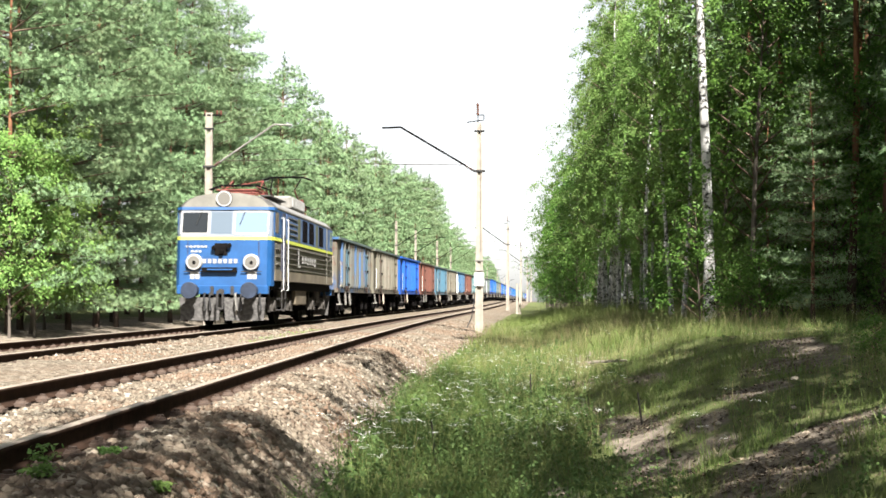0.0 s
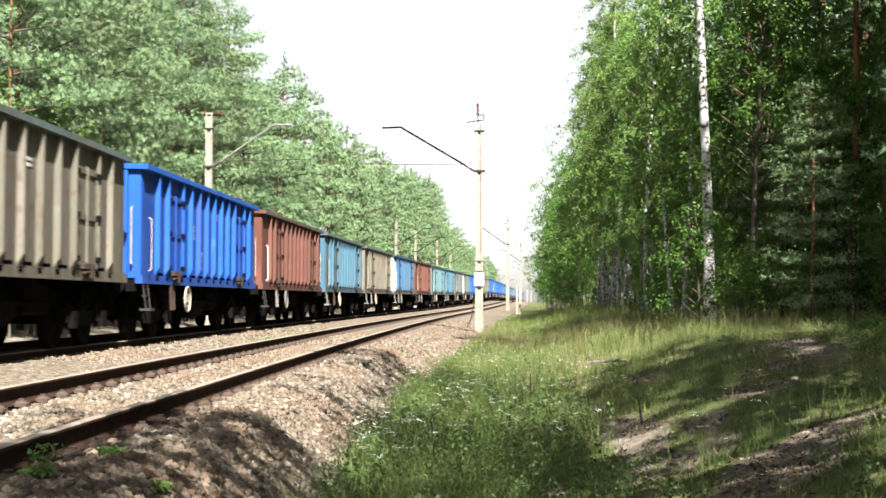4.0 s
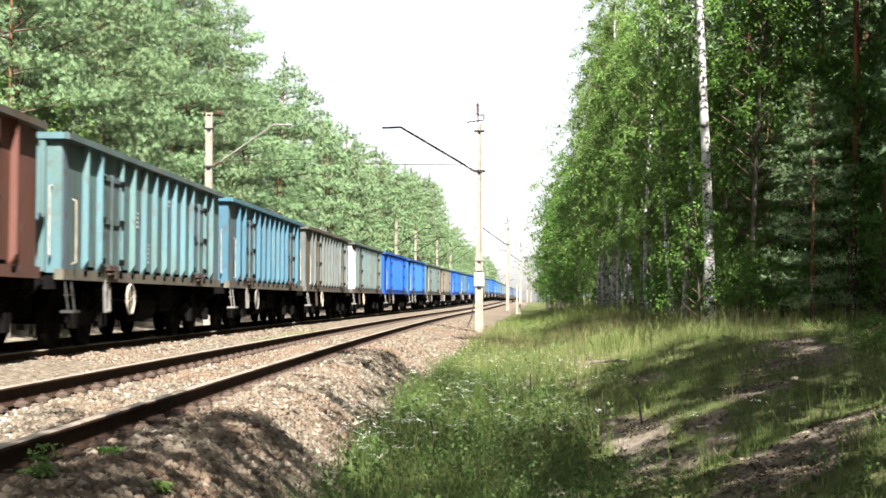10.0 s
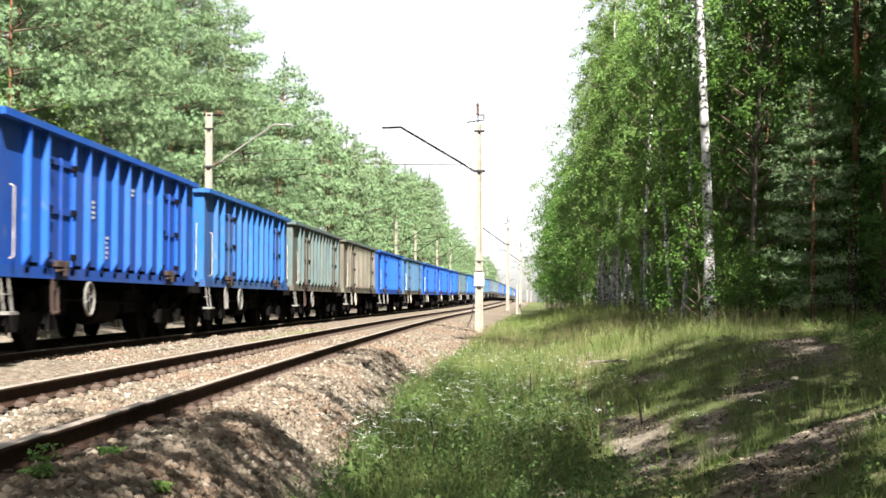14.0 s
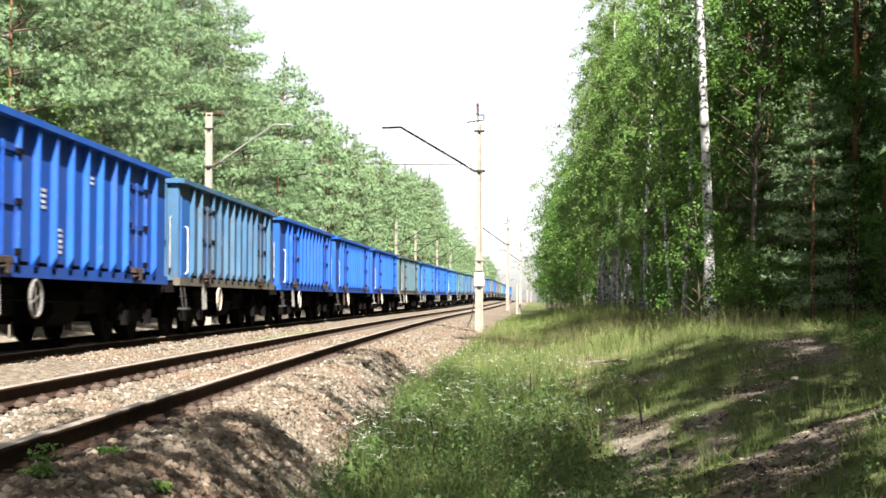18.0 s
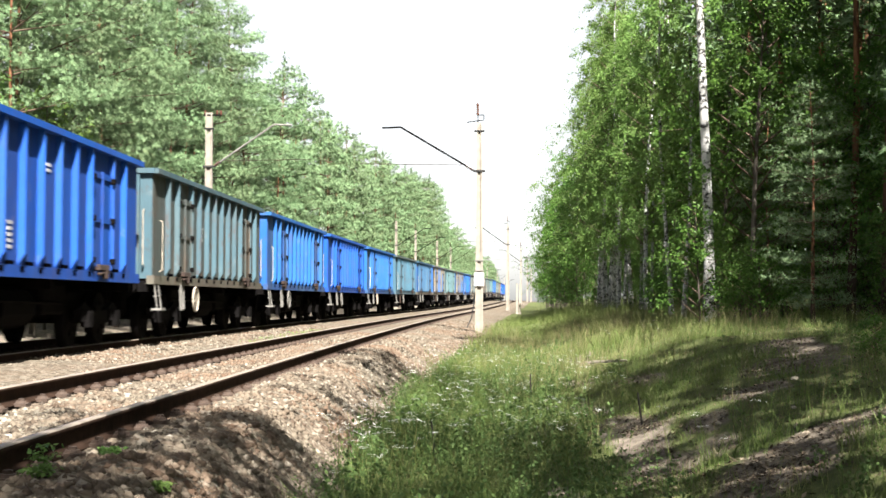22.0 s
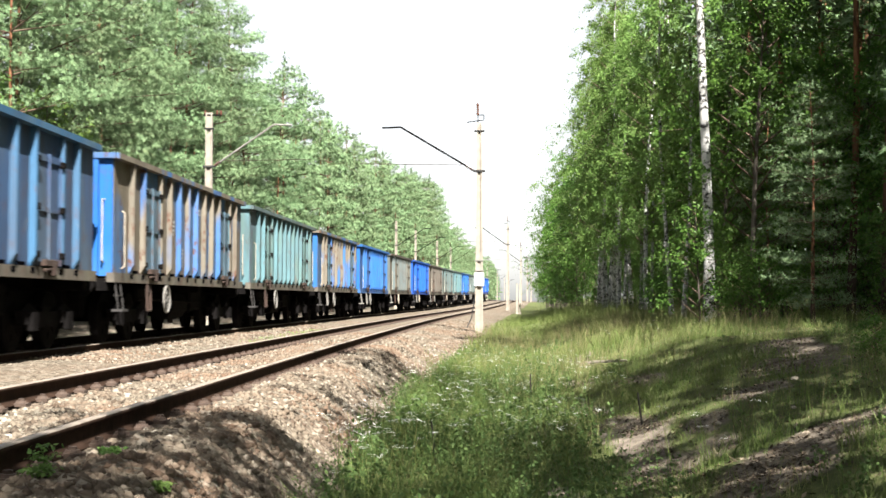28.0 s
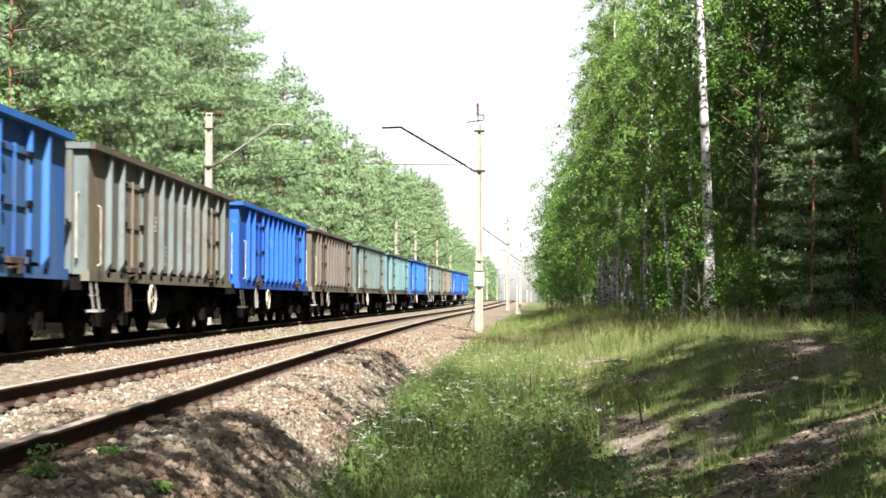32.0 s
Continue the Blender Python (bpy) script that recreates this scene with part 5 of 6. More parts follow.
        rod(bm, (SIDE + 0.06, 0.27 * math.cos(a), 0.80 + 0.27 * math.sin(a)), (SIDE + 0.06, 0.27 * math.cos(b), 0.80 + 0.27 * math.sin(b)), 0.022, 5)
    for j in range(4):
        a = 2 * math.pi * j / 4 + 0.3
        rod(bm, (SIDE + 0.06, 0, 0.80), (SIDE + 0.06, 0.26 * math.cos(a), 0.80 + 0.26 * math.sin(a)), 0.009, 4)
    k["brake_wheel"] = finish(bm, "brake_wheel", M["white"])
    bm = bmesh.new()
    for y in (-0.13, 0.13):
        rod(bm, (SIDE + 0.03, y, 1.12), (SIDE + 0.05, y, 0.58), 0.028, 5)
    rod(bm, (SIDE + 0.05, -0.14, 0.58), (SIDE + 0.05, 0.14, 0.58), 0.028, 5)
    box(bm, (SIDE + 0.03, 0, 1.0), (0.03, 0.24, 0.14))
    k["lever"] = finish(bm, "lever", M["log"])
    # bogie: side frames with springs and axle boxes
    bm = bmesh.new()
    for sx in (-1, 1):
        prism_y = ((-1.25, 0.62), (-0.9, 0.75), (-0.45, 0.60), (0.45, 0.60), (0.9, 0.75), (1.25, 0.62), (1.2, 0.46), (0.4, 0.36), (-0.4, 0.36), (-1.2, 0.46))
        a = [bm.verts.new((sx * 1.02 - 0.05, y, z)) for y, z in prism_y]
        b = [bm.verts.new((sx * 1.02 + 0.05, y, z)) for y, z in prism_y]
        n = len(a)
        for j in range(n):
            bm.faces.new((a[j], a[(j + 1) % n], b[(j + 1) % n], b[j]))
        bm.faces.new(a[::-1])
        bm.faces.new(b)
        for y in (-0.9, 0.9):
            box(bm, (sx * 1.10, y, 0.46), (0.16, 0.24, 0.28))
            for dy in (-0.26, 0.26):
                rod(bm, (sx * 1.07, y + dy, 0.42), (sx * 1.07, y + dy, 0.62), 0.07, 8)
    box(bm, (0, 0, 0.58), (2.1, 0.4, 0.2))
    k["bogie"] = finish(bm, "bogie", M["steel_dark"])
    k["wheelset"] = wheelset_mesh(0.46)
    return k


def wheelset_mesh(r):
    bm = bmesh.new()
    rod(bm, (-1.1, 0, 0), (1.1, 0, 0), 0.075, 8)
    for sx in (-1, 1):
        rod(bm, (sx * 0.69, 0, 0), (sx * 0.82, 0, 0), r, 22)
        rod(bm, (sx * 0.675, 0, 0), (sx * 0.70, 0, 0), r + 0.028, 22)
        for j in range(6):
            a = 2 * math.pi * j / 6
            box(bm, (sx * 0.825, 0.55 * r * math.cos(a), 0.55 * r * math.sin(a)), (0.02, 0.10, 0.05), Matrix.Rotation(a, 4, "X"))
    return finish(bm, "wheelset", M["steel_dark"])


WAGON = wagon_meshes()
WHEELS = []
HALF = Matrix.Rotation(math.pi, 4, "Z")


def bogie_at(parent, y, mesh, wheel_mesh, r, base, name="bogie"):
    b = new(name, mesh)
    b.parent, b.matrix_basis = parent, Matrix.Translation((0, y, 0))
    for dy in base:
        w = new("wheelset", wheel_mesh)
        w.parent, w.matrix_basis = b, Matrix.Translation((0, dy, r))
        WHEELS.append((w, dy, r))
    return b


def open_wagon(paint_name, white_end, rng):
    """A bogie open wagon: ribbed sides, doors, underframe and running gear."""
    panel, ribp = PAINT[paint_name]
    top = tagged(new("open_wagon"), "%s ribbed steel open wagon on the farther track" % WORDS[paint_name], "freight wagon", "wagons of the train")

    def add(name, mat=None, m=None, parent=None):
        o = new(name, WAGON[name])
        o.parent = parent or top
        if mat:
            o.material_slots[0].link = "OBJECT"
            o.material_slots[0].material = mat
        if m is not None:
            o.matrix_basis = m
        return o

    step_paint = M["galv"] if rng.random() < 0.55 else M["steel_grey"]
    for m in (None, HALF):
        add("side_panel", panel, m)
        add("top_rail", PAINT["brown"][0] if paint_name in ("oxide", "grey") else PAINT["moss"][1] if paint_name in ("teal", "grey_blue", "tan", "pale_blue") else ribp, m)
        add("sole_bar", PAINT["tan"][0] if paint_name in ("moss", "sea_grey", "grey", "teal", "teal_blue", "slate_blue", "brown", "brown_blue") else panel, m)
        end_paint = M["white"] if white_end and m is None else panel if paint_name == "grey_blue" else PAINT["dusty_blue"][1] if paint_name == "brown_blue" else ribp
        add("end_wall", end_paint, m)
        for x in (-0.95, 0.0, 0.95):
            add("end_post", end_paint, (m or Matrix()) @ Matrix.Translation((x, 0, 0)))
        add("end_rail", ribp, (m or Matrix()) @ Matrix.Translation((0, 0, TOP - 0.05)))
        for side in (1, -1):
            add("buffer", None, (m or Matrix()) @ Matrix.Diagonal((side, 1, 1, 1)) if side < 0 else m)
        add("handrail", M["log"] if rng.random() < 0.7 else M["white"], m)
        add("end_handrail", M["log"], m)
        add("step", step_paint, m)
        for y, y2 in zip(RIBS[:-1], RIBS[1:]) if m is None else ():
            if y2 - y < 1.0:
                add("drain_slot", None, Matrix.Translation((0, (y + y2) / 2, 0)))
        for y in RIBS if m is None else ():
            add("pocket", None, Matrix.Translation((0, y, 0)))
        for y in RIBS:
            add("rib", ribp, (m or Matrix()) @ Matrix.Translation((0, y, 0)))
    for c in (-3.72, 3.72):
        for dy in (-0.29, 0.29):
            add("door_leaf", PAINT["pale_blue"][0] if paint_name in ("grey_blue", "brown_blue") else panel, Matrix.Translation((0, c + dy, 0)))
        for dy in (-0.62, 0.62):
            for z in (1.45, 2.15, 2.85):
                add("hinge", None, Matrix.Translation((0, c + dy, z)))
        add("latch", None, Matrix.Translation((0, c, 0)))
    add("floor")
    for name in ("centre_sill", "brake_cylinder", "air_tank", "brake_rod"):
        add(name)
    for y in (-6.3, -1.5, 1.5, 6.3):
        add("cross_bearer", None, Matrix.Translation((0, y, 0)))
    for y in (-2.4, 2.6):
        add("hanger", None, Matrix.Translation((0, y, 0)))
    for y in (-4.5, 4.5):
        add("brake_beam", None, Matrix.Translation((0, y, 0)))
    add("brake_wheel", M["log"] if rng.random() < 0.5 else M["galv"], Matrix.Translation((0, -2.6 + 0.6 * rng.random(), 0)))
    add("lever", M["galv"] if rng.random() < 0.6 else M["rust"], Matrix.Translation((0, -3.9, 0)))
    if white_end:
        o = new("corner_plate", finish(quick(box, (SIDE + 0.012, -5.86, 2.12), (0.03, 0.95, 1.85)), "corner_plate", M["white"]))
        o.parent = top
        tagged(o, "white painted corner plate")
    elif paint_name in ("pale_blue", "slate_blue"):
        o = new("corner_plate", finish(quick(box, (SIDE + 0.012, -5.86, 2.12), (0.03, 0.80, 1.80)), "corner_plate", PAINT["pale_blue" if paint_name == "pale_blue" else "dusty_blue"][1]))
        o.parent = top
        tagged(o, "freshly repainted blue corner plate")
    # stencilled notices, as plain bars
    for y, z, rows, w in ((-1.74, 2.42, 4, 0.26), (-0.87, 1.86, 5, 0.20), (0.87, 2.82, 2, 0.28)):
        bm = bmesh.new()
        for j in range(rows):
            box(bm, (SIDE + 0.004, y + 0.03 * rng.random(), z - 0.085 * j), (0.012, w * (0.6 + 0.5 * rng.random()), 0.05))
        tagged(part("stencilled_notice", bm, M["stencil"], top, "faded white stencilled notice"), kind="stuff")
    for y in (-4.5, 4.5):
        bogie_at(top, y, WAGON["bogie"], WAGON["wheelset"], 0.46, (-0.9, 0.9))
    return top


def train_phase(t):
    """How far along the line the train's reference stands at t seconds."""
    return PHASE[0] + t * (PHASE[1] + t * (PHASE[2] + t * PHASE[3]))


PHASE = (227.5, -15.0235, 0.009786, 0.0)
WAGONS = []
_rng = np.random.default_rng(3)
for _i, _name in enumerate(ORDER):
    WAGONS.append((open_wagon(_name, _i in WHITE_END, _rng), 14.04 * (_i - 12) + 6.45))


# ---- locomotive ----
def locomotive():
    top = tagged(new("locomotive"), "blue and grey electric locomotive with a yellow stripe", "locomotive")
    W, Z0 = 1.44, 1.36
    sec = [(W, Z0), (W, 2.60), (W, 3.50), (W - 0.03, 3.60), (W - 0.20, 3.76), (0.95, 3.89), (0.45, 3.97), (0.0, 3.99)]
    sec = sec + [(-x, z) for x, z in sec[-2::-1]]

    def rake(z):
        """The front leans back a little, and more above the stripe."""
        return z - 1.3 + 2.6 * max(0.0, z - 2.6)

    def ring(bm, y, half, slope):
        return [bm.verts.new((x * half / W, y + slope * rake(z), z)) for x, z in sec]

    bm = bmesh.new()
    stations = [(-7.34, 1.30, 0.075), (-7.20, 1.40, 0.070), (-6.95, W, 0.055), (-6.3, W, 0.0), (6.3, W, 0.0), (6.95, W, -0.055), (7.20, 1.40, -0.070), (7.34, 1.30, -0.075)]
    rings = [ring(bm, *s) for s in stations]
    for a, b in zip(rings[:-1], rings[1:]):
        for j in range(len(sec) - 1):
            f = bm.faces.new((a[j], b[j], b[j + 1], a[j + 1]))
            f.material_index = 2 if j in (2, 3, 4, 9, 10, 11) and a is rings[3] else 1 if 3 <= j <= 10 else 0
        bm.faces.new((a[-1], b[-1], b[0], a[0]))
    for r, d in ((rings[0], 1), (rings[-1], -1)):
        bm.faces.new((r[0], r[1], r[-2], r[-1])[::d])
        bm.faces.new(r[1:-1][::d])
    me = finish(bm, "body", M["grey_loco"])
    me.materials.append(M["roof_loco"])
    me.materials.append(M["cove_loco"])
    part("body", me, None, top, "dusty grey sides")

    def face_y(z):
        return -7.34 + 0.075 * rake(z)

    def front(name, x0, x1, z0, z1, mat, out=0.012, label="", thick=0.03, bevel=0.0):
        """A plate lying on the sloped front."""
        bm = bmesh.new()
        vs = []
        for o in (out, out - thick):
            for x, z in ((x0, z0), (x1, z0), (x1, z1), (x0, z1)):
                vs.append(bm.verts.new((x, face_y(z) - o, z)))
        for q in ((0, 1, 2, 3), (7, 6, 5, 4), (0, 4, 5, 1), (1, 5, 6, 2), (2, 6, 7, 3), (3, 7, 4, 0)):
            bm.faces.new([vs[i] for i in q])
        return part(name, bm, mat, top, label, bevel)

    def wrap(name, z0, z1, mat, label="", out=0.010):
        """A band round the nose, over the chamfered corners."""
        bm = bmesh.new()
        plan = [(-W - out, -6.93, 0.055), (-1.40 - out, -7.20 - out, 0.070), (-1.30, -7.34 - out, 0.075), (1.30, -7.34 - out, 0.075), (1.40 + out, -7.20 - out, 0.070), (W + out, -6.93, 0.055)]
        lo = [bm.verts.new((x, y + s * rake(z0), z0)) for x, y, s in plan]
        hi = [bm.verts.new((x, y + s * rake(z1), z1)) for x, y, s in plan]
        lo2 = [bm.verts.new((x * 0.97, y + s * rake(z0) + 0.05, z0)) for x, y, s in plan]
        hi2 = [bm.verts.new((x * 0.97, y + s * rake(z1) + 0.05, z1)) for x, y, s in plan]
        for i in range(len(plan) - 1):
            bm.faces.new((lo[i], lo[i + 1], hi[i + 1], hi[i]))
            bm.faces.new((lo2[i + 1], lo2[i], hi2[i], hi2[i + 1]))
            bm.faces.new((hi[i], hi[i + 1], hi2[i + 1], hi2[i]))
            bm.faces.new((lo[i + 1], lo[i], lo2[i], lo2[i + 1]))
        for e in (0, -1):
            bm.faces.new((lo[e], hi[e], hi2[e], lo2[e]))
        return part(name, bm, mat, top, label)

    wrap("nose_panel", 1.20, 2.56, M["blue_loco"], "bright blue lower front")
    wrap("stripe", 2.56, 2.66, M["yellow"], "pale yellow stripe", 0.016)
    wrap("window_band", 2.66, 3.46, M["light_loco"], "pale window surround", 0.008)
    wrap("visor", 3.46, 3.55, M["blue_loco"], "blue rain gutter", 0.05)
    front("windscreen", -1.27, -0.49, 2.77, 3.37, M["glass"], 0.016, "dark windscreen pane", 0.02)
    front("windscreen", -0.40, 0.22, 2.75, 3.40, M["glass_mid"], 0.016, "middle windscreen pane with a sky reflection in its colour", 0.02)
    front("windscreen", 0.31, 1.30, 2.75, 3.40, M["glass_pale"], 0.016, "windscreen pane with a pale sky reflection in its colour", 0.02)
    for x0, x1 in ((-1.31, -0.45), (0.27, 1.33)):
        for a, b, c, d in ((x0, x0 + 0.05, 2.72, 3.43), (x1 - 0.05, x1, 2.72, 3.43), (x0, x1, 2.72, 2.77), (x0, x1, 3.39, 3.43)):
            front("window_frame", a, b, c, d, M["lamp_white"], 0.024, "", 0.03)
    for x in (-0.85, 0.85):
        yb = face_y(1.92)
        bm = bmesh.new()
        rod(bm, (x, yb + 0.1, 1.90), (x, yb - 0.16, 1.90), 0.24, 24)
        ring_ob = part("headlight", bm, M["lamp_white"], top, "white headlight housing", 0.015)
        part("lens", quick(rod, (x, yb - 0.15, 1.90), (x, yb - 0.172, 1.90), 0.175, 20), M["lens"], ring_ob, "pale headlight lens")
        part("bulb_mount", quick(rod, (x + 0.01, yb - 0.165, 1.88), (x + 0.01, yb - 0.18, 1.88), 0.055, 12), M["steel_dark"], ring_ob)
        bm = bmesh.new()
        box(bm, (x - 0.06, yb - 0.03, 1.50), (0.13, 0.05, 0.20))
        box(bm, (x + 0.09, yb - 0.03, 1.50), (0.13, 0.05, 0.20))
        part("socket_cover", bm, M["lamp_white"], top, "white cable sockets")
        part("grab_iron", quick(sweep, [(x - 0.3, yb - 0.10, 1.62), (x + 0.3, yb - 0.10, 1.62)], 0.015, 6), M["steel_grey"], top)
    bm = bmesh.new()
    rod(bm, (-0.05, -6.45, 3.80), (-0.05, -7.02, 3.80), 0.24, 24)
    hl = part("headlight", bm, M["roof_loco"], top, "roof headlight housing", 0.015)
    part("rim", quick(rod, (-0.05, -6.98, 3.80), (-0.05, -7.026, 3.80), 0.235, 24), M["lamp_white"], hl, "pale lamp rim")
    part("lens", quick(rod, (-0.05, -7.01, 3.80), (-0.05, -7.032, 3.80), 0.19, 20), M["lens"], hl, "pale roof headlight lens")
    # sockets and lettering bars in the middle of the nose
    front("socket_plate", -0.26, 0.12, 2.10, 2.46, M["steel_dark"], 0.03, "dark jumper socket plate", 0.03)
    bm = bmesh.new()
    for x, z in ((-0.28, 2.34), (-0.04, 2.22), (0.18, 2.40)):
        rod(bm, (x, face_y(z) - 0.02, z), (x, face_y(z) - 0.16, z - 0.03), 0.062, 10)
    part("jumper_socket", bm, M["steel_dark"], top)
    for i in range(7):
        part("number_bar", quick(box, (-0.56 + 0.155 * i, face_y(1.93) - 0.018, 1.93), (0.10, 0.02, 0.13)), M["lamp_white"], top)
    for i in range(6):
        part("lettering_bar", quick(box, (-1.08 + 0.11 * i, face_y(2.36) - 0.018, 2.36), (0.08, 0.02, 0.06)), M["lamp_white"], top)
    for i in range(3):
        part("lettering_bar", quick(box, (-0.92 + 0.11 * i, face_y(2.22) - 0.018, 2.22), (0.08, 0.02, 0.06)), M["lamp_white"], top)
    front("nose_step", -0.62, 0.42, 1.60, 1.74, M["steel_dark"], 0.13, "dark nose footstep", 0.13)
    front("nose_flap", -0.45, 0.30, 1.66, 1.70, M["blue_loco"], 0.16, "", 0.10)
    for x, z in ((-0.7, 3.1), (0.6, 3.25)):
        part("wiper", quick(rod, (x, face_y(3.42) - 0.04, 3.42), (x - 0.14, face_y(3.0) - 0.05, 3.02), 0.012, 5), M["black"], top)
    # side: stripe, ribs, windows, door, handrails
    for sx in (1, -1):
        def side(name, y0, y1, z0, z1, mat, out=0.010, label=""):
            return part(name, quick(box, (sx * (W + out / 2), (y0 + y1) / 2, (z0 + z1) / 2), (out + 0.02, y1 - y0, z1 - z0)), mat, top, label)
        side("stripe", -6.88, 6.88, 2.56, 2.66, M["yellow"], 0.012, "pale yellow side stripe")
        for z in (1.75, 1.92, 2.09, 2.26, 2.43):
            side("side_rib", -4.6, 6.2, z - 0.015, z + 0.015, M["grey_loco"], 0.030)
        for z in (2.84, 3.02, 3.20, 3.38):
            side("side_rib", -4.3, -2.35, z - 0.014, z + 0.014, M["grey_loco"], 0.030)
        for y in (-1.22, 0.36, 2.90):
            side("louvre_window", y, y + 1.16, 2.74, 3.46, M["louvre"], 0.012, "dark louvred side window")
            for j in range(5):
                part("slat", quick(box, (sx * (W + 0.02), y + 0.12 + 0.23 * j, 3.10), (0.03, 0.03, 0.70)), M["steel_dark"], top)
        side("cab_window", -6.72, -6.18, 2.80, 3.42, M["tan_box"], 0.012, "cab side window")
        side("cab_door", -5.55, -4.80, 1.42, 3.46, M["door_loco"], 0.014, "dull slate cab side door")
        side("cab_panel", -6.90, -4.72, 2.67, 3.50, M["blue_loco"], 0.006, "blue cab side panel")
        side("upper_side", -4.62, 6.86, 2.67, 3.49, M["vent_loco"], 0.005, "dusty blue upper side")
        for y0, y1 in ((-2.22, -1.72), (2.08, 2.62)):
            side("paint_patch", y0, y1, 2.69, 3.47, M["olive_loco"], 0.009, "dull olive repaired patch")
        side("skirt", -6.80, 6.80, 1.37, 1.68, M["skirt_loco"], 0.010, "brown dusty lower side")
        for z in (1.86, 2.09, 2.32):
            side("side_rib", -6.60, -5.72, z - 0.014, z + 0.014, M["grey_loco"], 0.030)
        side("door_window", -5.40, -4.95, 2.78, 3.36, M["light_loco"], 0.022)
        for y in (-5.64, -4.73):
            part("handrail", quick(sweep, [(sx * (W + 0.01), y, 3.30), (sx * (W + 0.09), y, 3.28), (sx * (W + 0.09), y, 1.10), (sx * (W + 0.01), y, 1.06)], 0.011, 6), M["white"], top, "white handrail")
        bm = bmesh.new()
        for z in (1.15, 0.82, 0.48):
            box(bm, (sx * (W - 0.06), -5.18, z), (0.22, 0.7, 0.03))
        for y in (-5.52, -4.84):
            rod(bm, (sx * (W + 0.02), y, 1.38), (sx * (W + 0.02), y, 0.46), 0.02, 5)
        part("cab_steps", bm, M["steel_grey"], top)
        # operator's mark as plain shapes
        for y, z, w, h in ((-2.15, 2.20, 0.20, 0.55), (-2.0, 1.90, 0.55, 0.10), (-1.2, 2.12, 0.34, 0.24), (-0.6, 2.14, 0.34, 0.24), (0.0, 2.10, 0.34, 0.24), (0.6, 2.12, 0.34, 0.24), (1.2, 2.12, 0.34, 0.24), (1.8, 2.10, 0.30, 0.28)):
            part("side_mark", quick(box, (sx * (W + 0.034), y, z), (0.01, w, h)), M["lamp_white"], top)
    # underside
    part("frame", quick(box, (0, 0, 1.22), (2.7, 13.6, 0.26)), M["steel_dark"], top)
    bm = bmesh.new()
    box(bm, (0, -7.30, 1.08), (2.72, 0.24, 0.26))
    part("buffer_beam", bm, M["blue_loco"], top, "blue buffer beam", 0.02)
    part("buffer_beam", quick(box, (0, 7.30, 1.08), (2.72, 0.24, 0.26)), M["blue_loco"], top, "blue buffer beam", 0.02)
    for x in (-0.30, 0.30):
        part("coupling_plate", quick(box, (x, -7.435, 1.06), (0.10, 0.04, 0.26)), M["steel_grey"], top)
    for x in (-1.06, 1.06):
        part("panel_seam", quick(box, (x, face_y(2.0) - 0.012, 1.98), (0.018, 0.03, 1.12)), M["door_loco"], top)
    for sy in (-1, 1):
        for x in (-0.875, 0.875):
            bm = bmesh.new()
            rod(bm, (x, sy * 7.38, 1.06), (x, sy * 7.62, 1.06), 0.20, 16, 0.165)
            rod(bm, (x, sy * 7.60, 1.06), (x, sy * 7.80, 1.06), 0.13, 14)
            sleeve = part("buffer", bm, M["sleeve"], top, "grimy blue buffer")
            bm = bmesh.new()
            rod(bm, (x, sy * 7.78, 1.06), (x, sy * 7.89, 1.06), 0.12, 14, 0.235)
            rod(bm, (x, sy * 7.88, 1.06), (x, sy * 7.95, 1.06), 0.245, 22)
            part("buffer_head", bm, M["sleeve"], sleeve, "worn round buffer head", 0.012)
        bm = bmesh.new()
        for x in (-0.66, 0.66):
            prism(bm, ((x - 0.62, 0.86), (x + 0.62, 0.86), (x + 0.56, 0.18), (x - 0.58, 0.18)), sy * 7.34 - 0.03, sy * 7.34 + 0.03)
        part("rail_guard", bm, M["guard"], top, "pale grey plough plates")
        bm = bmesh.new()
        rod(bm, (0, sy * 7.4, 1.04), (0, sy * 7.72, 1.04), 0.07, 8)
        sweep(bm, [(-0.08, sy * 7.74, 1.06), (-0.08, sy * 7.78, 0.52), (0.08, sy * 7.78, 0.52), (0.08, sy * 7.74, 1.06)], 0.035, 6)
        part("screw_coupling", bm, M["steel_grey"], top)
        for x in (-0.52, -0.36, 0.40, 0.56, 1.12):
            part("brake_hose", quick(sweep, [(x, sy * 7.42, 0.98), (x + 0.02, sy * 7.62, 0.84), (x + 0.07, sy * 7.62, 0.50), (x + 0.02, sy * 7.48, 0.36)], 0.028, 6), M["black"] if x != 0.40 else M["galv"], top)
    bm = bmesh.new()
    for sx in (-1, 1):
        box(bm, (sx * 1.08, 0, 0.72), (0.12, 3.9, 0.30))
        for y in (-1.52, 1.52):
            box(bm, (sx * 1.17, y, 0.62), (0.16, 0.36, 0.36))
            rod(bm, (sx * 1.20, y, 0.62), (sx * 1.30, y, 0.62), 0.15, 14)
            for dy in (-0.42, 0.42):
                rod(bm, (sx * 1.16, y + dy, 0.46), (sx * 1.16, y + dy, 0.80), 0.10, 10)
        for y in (-2.2, -0.7, 0.7, 2.2):
            rod(bm, (sx * 1.18, y, 0.42), (sx * 1.18, y + 0.16, 1.15), 0.05, 6)
        box(bm, (sx * 1.14, 0, 0.92), (0.2, 0.8, 0.5))
    box(bm, (0, 0, 0.7), (2.0, 1.0, 0.3))
    bog = finish(bm, "bogie", M["bogie_loco"])
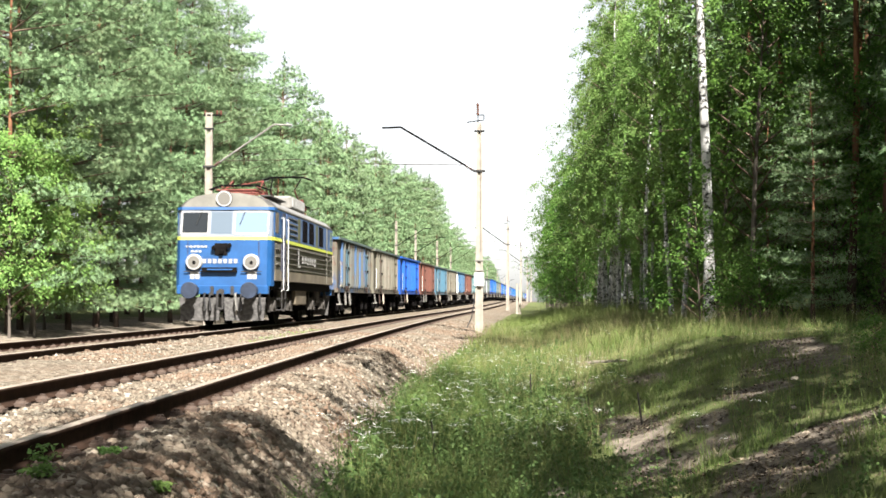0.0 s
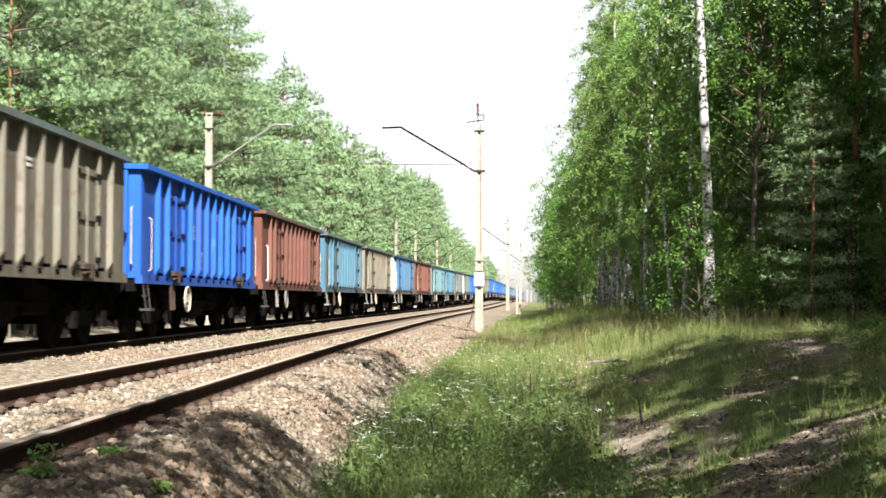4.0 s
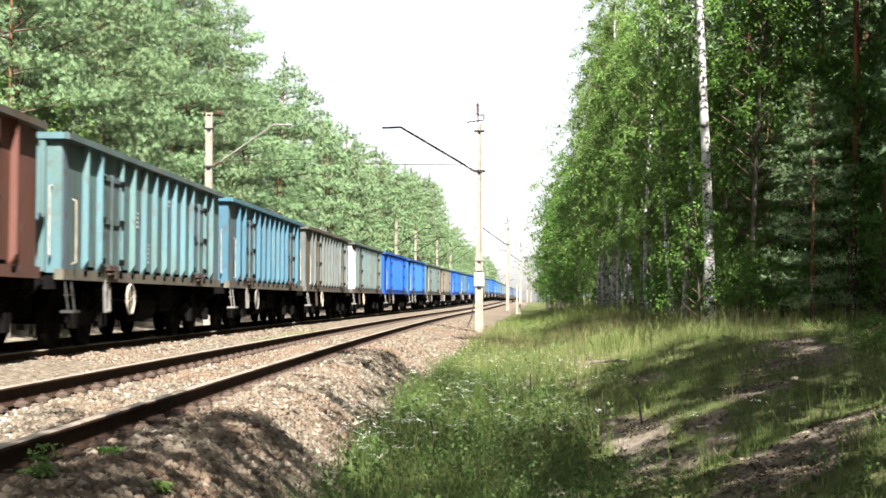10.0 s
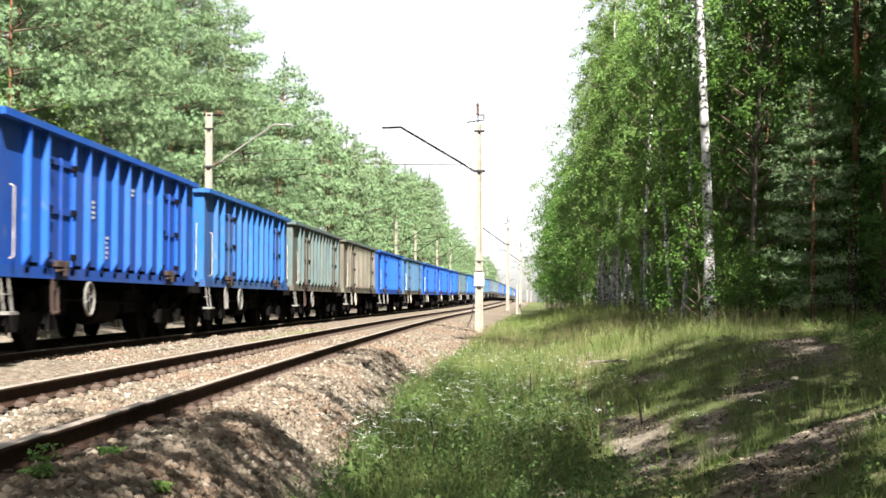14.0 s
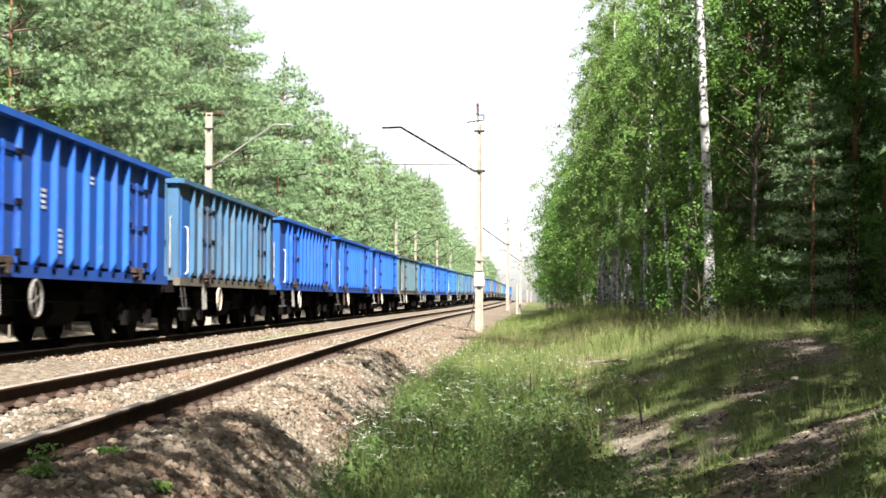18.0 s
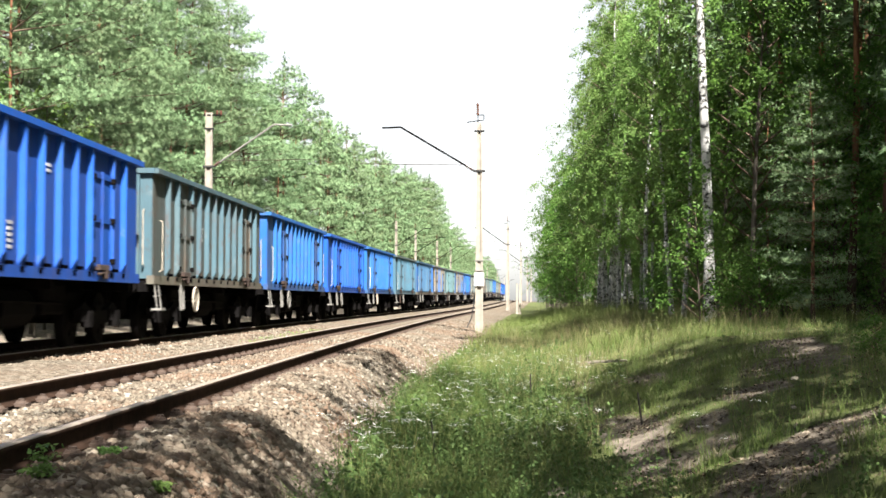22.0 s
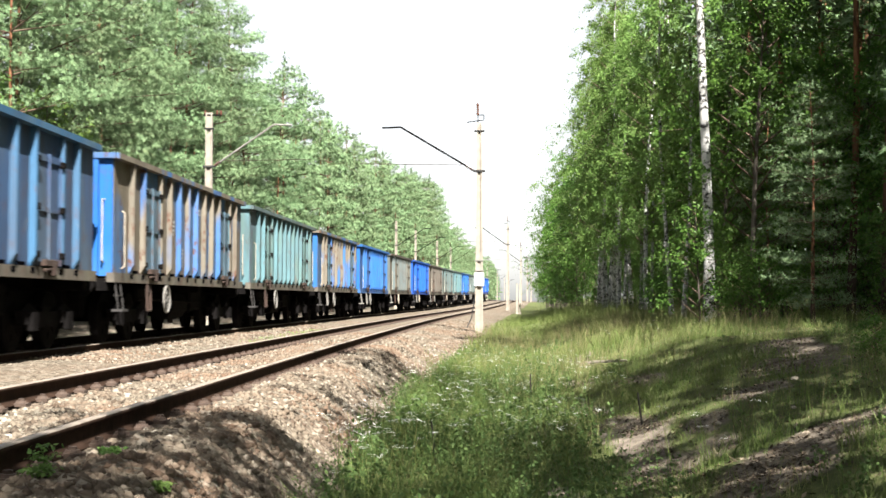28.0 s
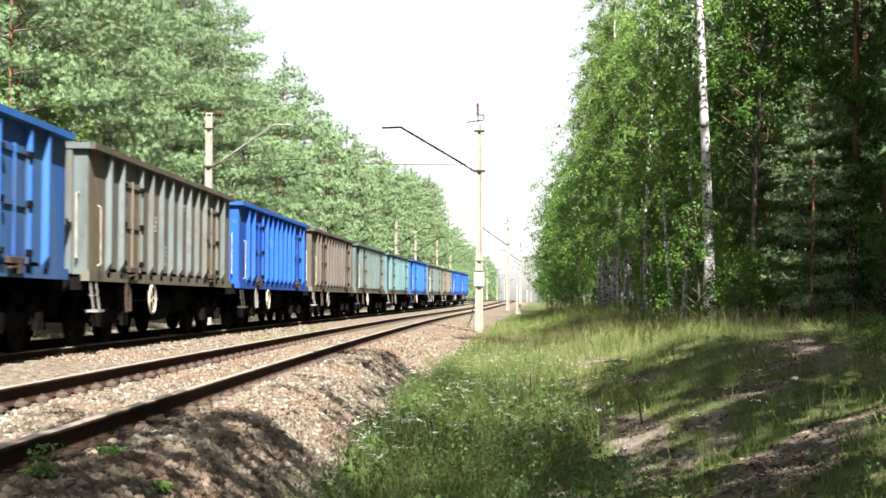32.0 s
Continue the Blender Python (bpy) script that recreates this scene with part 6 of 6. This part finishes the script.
    # black blocks added under the body in place of the deep shade there
    for y, ln in ((-4.2, 3.9), (0.0, 3.6), (4.2, 3.9)):
        part("shade_filler", quick(box, (0, y, 0.78), (1.9, ln, 0.72)), M["louvre"], top, "", 0.05)
    wheel = wheelset_mesh(0.625)
    for y in (-4.2, 4.2):
        bogie_at(top, y, bog, wheel, 0.625, (-1.52, 1.52))
    for x in (1.05, -1.05):
        part("battery_box", quick(box, (x, -0.6, 0.92), (0.55, 2.4, 0.62)), M["tan_box"], top, "tan battery box under the floor", 0.03)
    # roof: boxes, pantographs, insulators
    part("roof_box", quick(box, (0.45, 0.5, 4.08), (1.2, 3.2, 0.46)), M["galv"], top, "pale metal roof box", 0.06)
    for i in range(9):
        part("vent_slat", quick(box, (1.062, -0.85 + 0.32 * i, 4.10), (0.03, 0.24, 0.30)), M["lamp_white"], top)
    part("roof_box", quick(box, (0.0, -2.2, 4.04), (1.5, 1.8, 0.20)), M["roof_loco"], top, "", 0.05)
    for py in (-4.4, 4.4):
        for x in (-0.6, 0.6):
            for y in (-0.8, 0.8):
                part("roof_insulator", quick(rod, (x, py + y, 3.86), (x, py + y, 4.10), 0.05, 8), M["porcelain"], top)
        pan = part("pantograph", quick(rod, (-0.62, py - 1.0, 4.18), (0.62, py - 1.0, 4.18), 0.025, 6), M["red"], top, "folded red-brown pantograph")
        for x in (-0.55, 0.55):
            part("arm", quick(sweep, [(x, py - 1.0, 4.16), (x * 1.1, py + 0.9, 4.22), (x, py - 0.4, 4.32)], 0.025, 6), M["red"], pan)
            part("arm", quick(sweep, [(x, py - 0.2, 4.18), (x * 0.9, py + 1.0, 4.62), (x, py + 1.5, 4.2)], 0.022, 6), M["red"], pan)
        part("brace", quick(rod, (-0.55, py + 0.2, 4.34), (0.5, py + 1.0, 4.62), 0.02, 6), M["red"], pan)
        for y in (-0.4, 0.3, 0.9):
            part("cross_tube", quick(rod, (-0.62, py + y, 4.18), (0.62, py + y, 4.18), 0.025, 6), M["red"], pan)
        for y in (-0.15, 0.15):
            part("contact_strip", quick(sweep, [(-0.95, py - 0.4 + y, 4.22), (-0.55, py - 0.4 + y, 4.36), (0.55, py - 0.4 + y, 4.36), (0.95, py - 0.4 + y, 4.22)], 0.022, 6), M["steel_dark"], pan)
    # the rear pantograph stands raised to the wire
    up = part("raised_pantograph", quick(rod, (-0.6, 4.3, 4.30), (0.6, 4.3, 4.30), 0.028, 6), M["red"], top, "raised red pantograph")
    for x in (-0.5, 0.5):
        part("arm", quick(sweep, [(x, 5.1, 4.25), (x * 0.9, 3.5, 4.85)], 0.026, 6), M["red"], up)
        part("upper_arm", quick(sweep, [(x * 0.9, 3.5, 4.85), (x * 1.1, 4.6, 5.40)], 0.024, 6), M["steel_dark"], up)
    for y in (4.45, 4.75):
        part("contact_strip", quick(sweep, [(-0.95, y, 5.30), (-0.6, y, 5.42), (0.6, y, 5.42), (0.95, y, 5.30)], 0.022, 6), M["steel_dark"], up)
    # rain pipes, rear cab and step recesses along the sides
    for sx in (1, -1):
        part("rain_pipe", quick(sweep, [(sx * (W + 0.025), 5.05, 3.50), (sx * (W + 0.025), 5.05, 1.38)], 0.022, 6), M["grey_loco"], top)
        part("cab_window", quick(box, (sx * (W + 0.006), 6.35, 3.10), (0.032, 0.56, 0.62)), M["glass_mid"], top, "rear cab side window")
        for z in (1.86, 2.09, 2.32):
            part("side_rib", quick(box, (sx * (W + 0.015), 6.45, z), (0.05, 0.62, 0.028)), M["grey_loco"], top)
        for y in (-2.4, 0.9, 2.2):
            part("jacking_mark", quick(box, (sx * (W + 0.012), y, 1.58), (0.012, 0.07, 0.09)), M["lamp_white"], top)
        part("gutter", quick(box, (sx * (W - 0.005), 0, 3.555), (0.05, 12.9, 0.045)), M["galv"], top, "pale worn roof gutter")
    part("roof_lamp_collar", quick(box, (-0.05, -6.86, 3.56), (0.40, 0.22, 0.10)), M["black"], top, "", 0.02)
    part("drawbar", quick(box, (0, 8.6, 1.02), (0.12, 2.6, 0.10)), M["steel_dark"], top)
    part("roof_walk", quick(box, (1.0, -4.4, 3.97), (0.3, 3.0, 0.04)), M["roof_loco"], top)
    return top


LOCO = (locomotive(), 14.04 * -12 - 0.57 - 7.96 - 1.3)


# ---- motion of the train ----
def on_far_track(s, half):
    """Pose of a vehicle whose pivots stand half metres before and behind s on the farther track."""
    a, b = on_track(s - half, -SPACING, CANT / 2), on_track(s + half, -SPACING, CANT / 2)
    d = b - a
    c = (a + b) / 2
    return pose(c.x, c.y, c.z, math.degrees(math.atan2(d.z, d.xy.length)), 0, -math.degrees(math.atan2(d.x, d.y)))


def motions():
    for ob, at in WAGONS + [LOCO]:
        walk(ob, [(t, on_far_track(train_phase(t) + at, 4.4)) for t in range(0, 33)])
    # the wheels roll with the way run
    for r in (0.46, 0.625):
        lead = [w for w in WHEELS if w[2] == r]
        for dy in sorted({w[1] for w in lead}):
            same = [w[0] for w in lead if w[1] == dy]
            turn = [(f / FPS, pose(0, dy, r, math.degrees((PHASE[0] - train_phase(f / FPS)) / r))) for f in range(0, 32 * FPS + 1)]
            walk(same[0], turn)
            act, slot = same[0].animation_data.action, same[0].animation_data.action_slot
            for w in same[1:]:
                w.rotation_mode = "QUATERNION"
                w.animation_data_create()
                w.animation_data.action = act
                w.animation_data.action_slot = slot


motions()
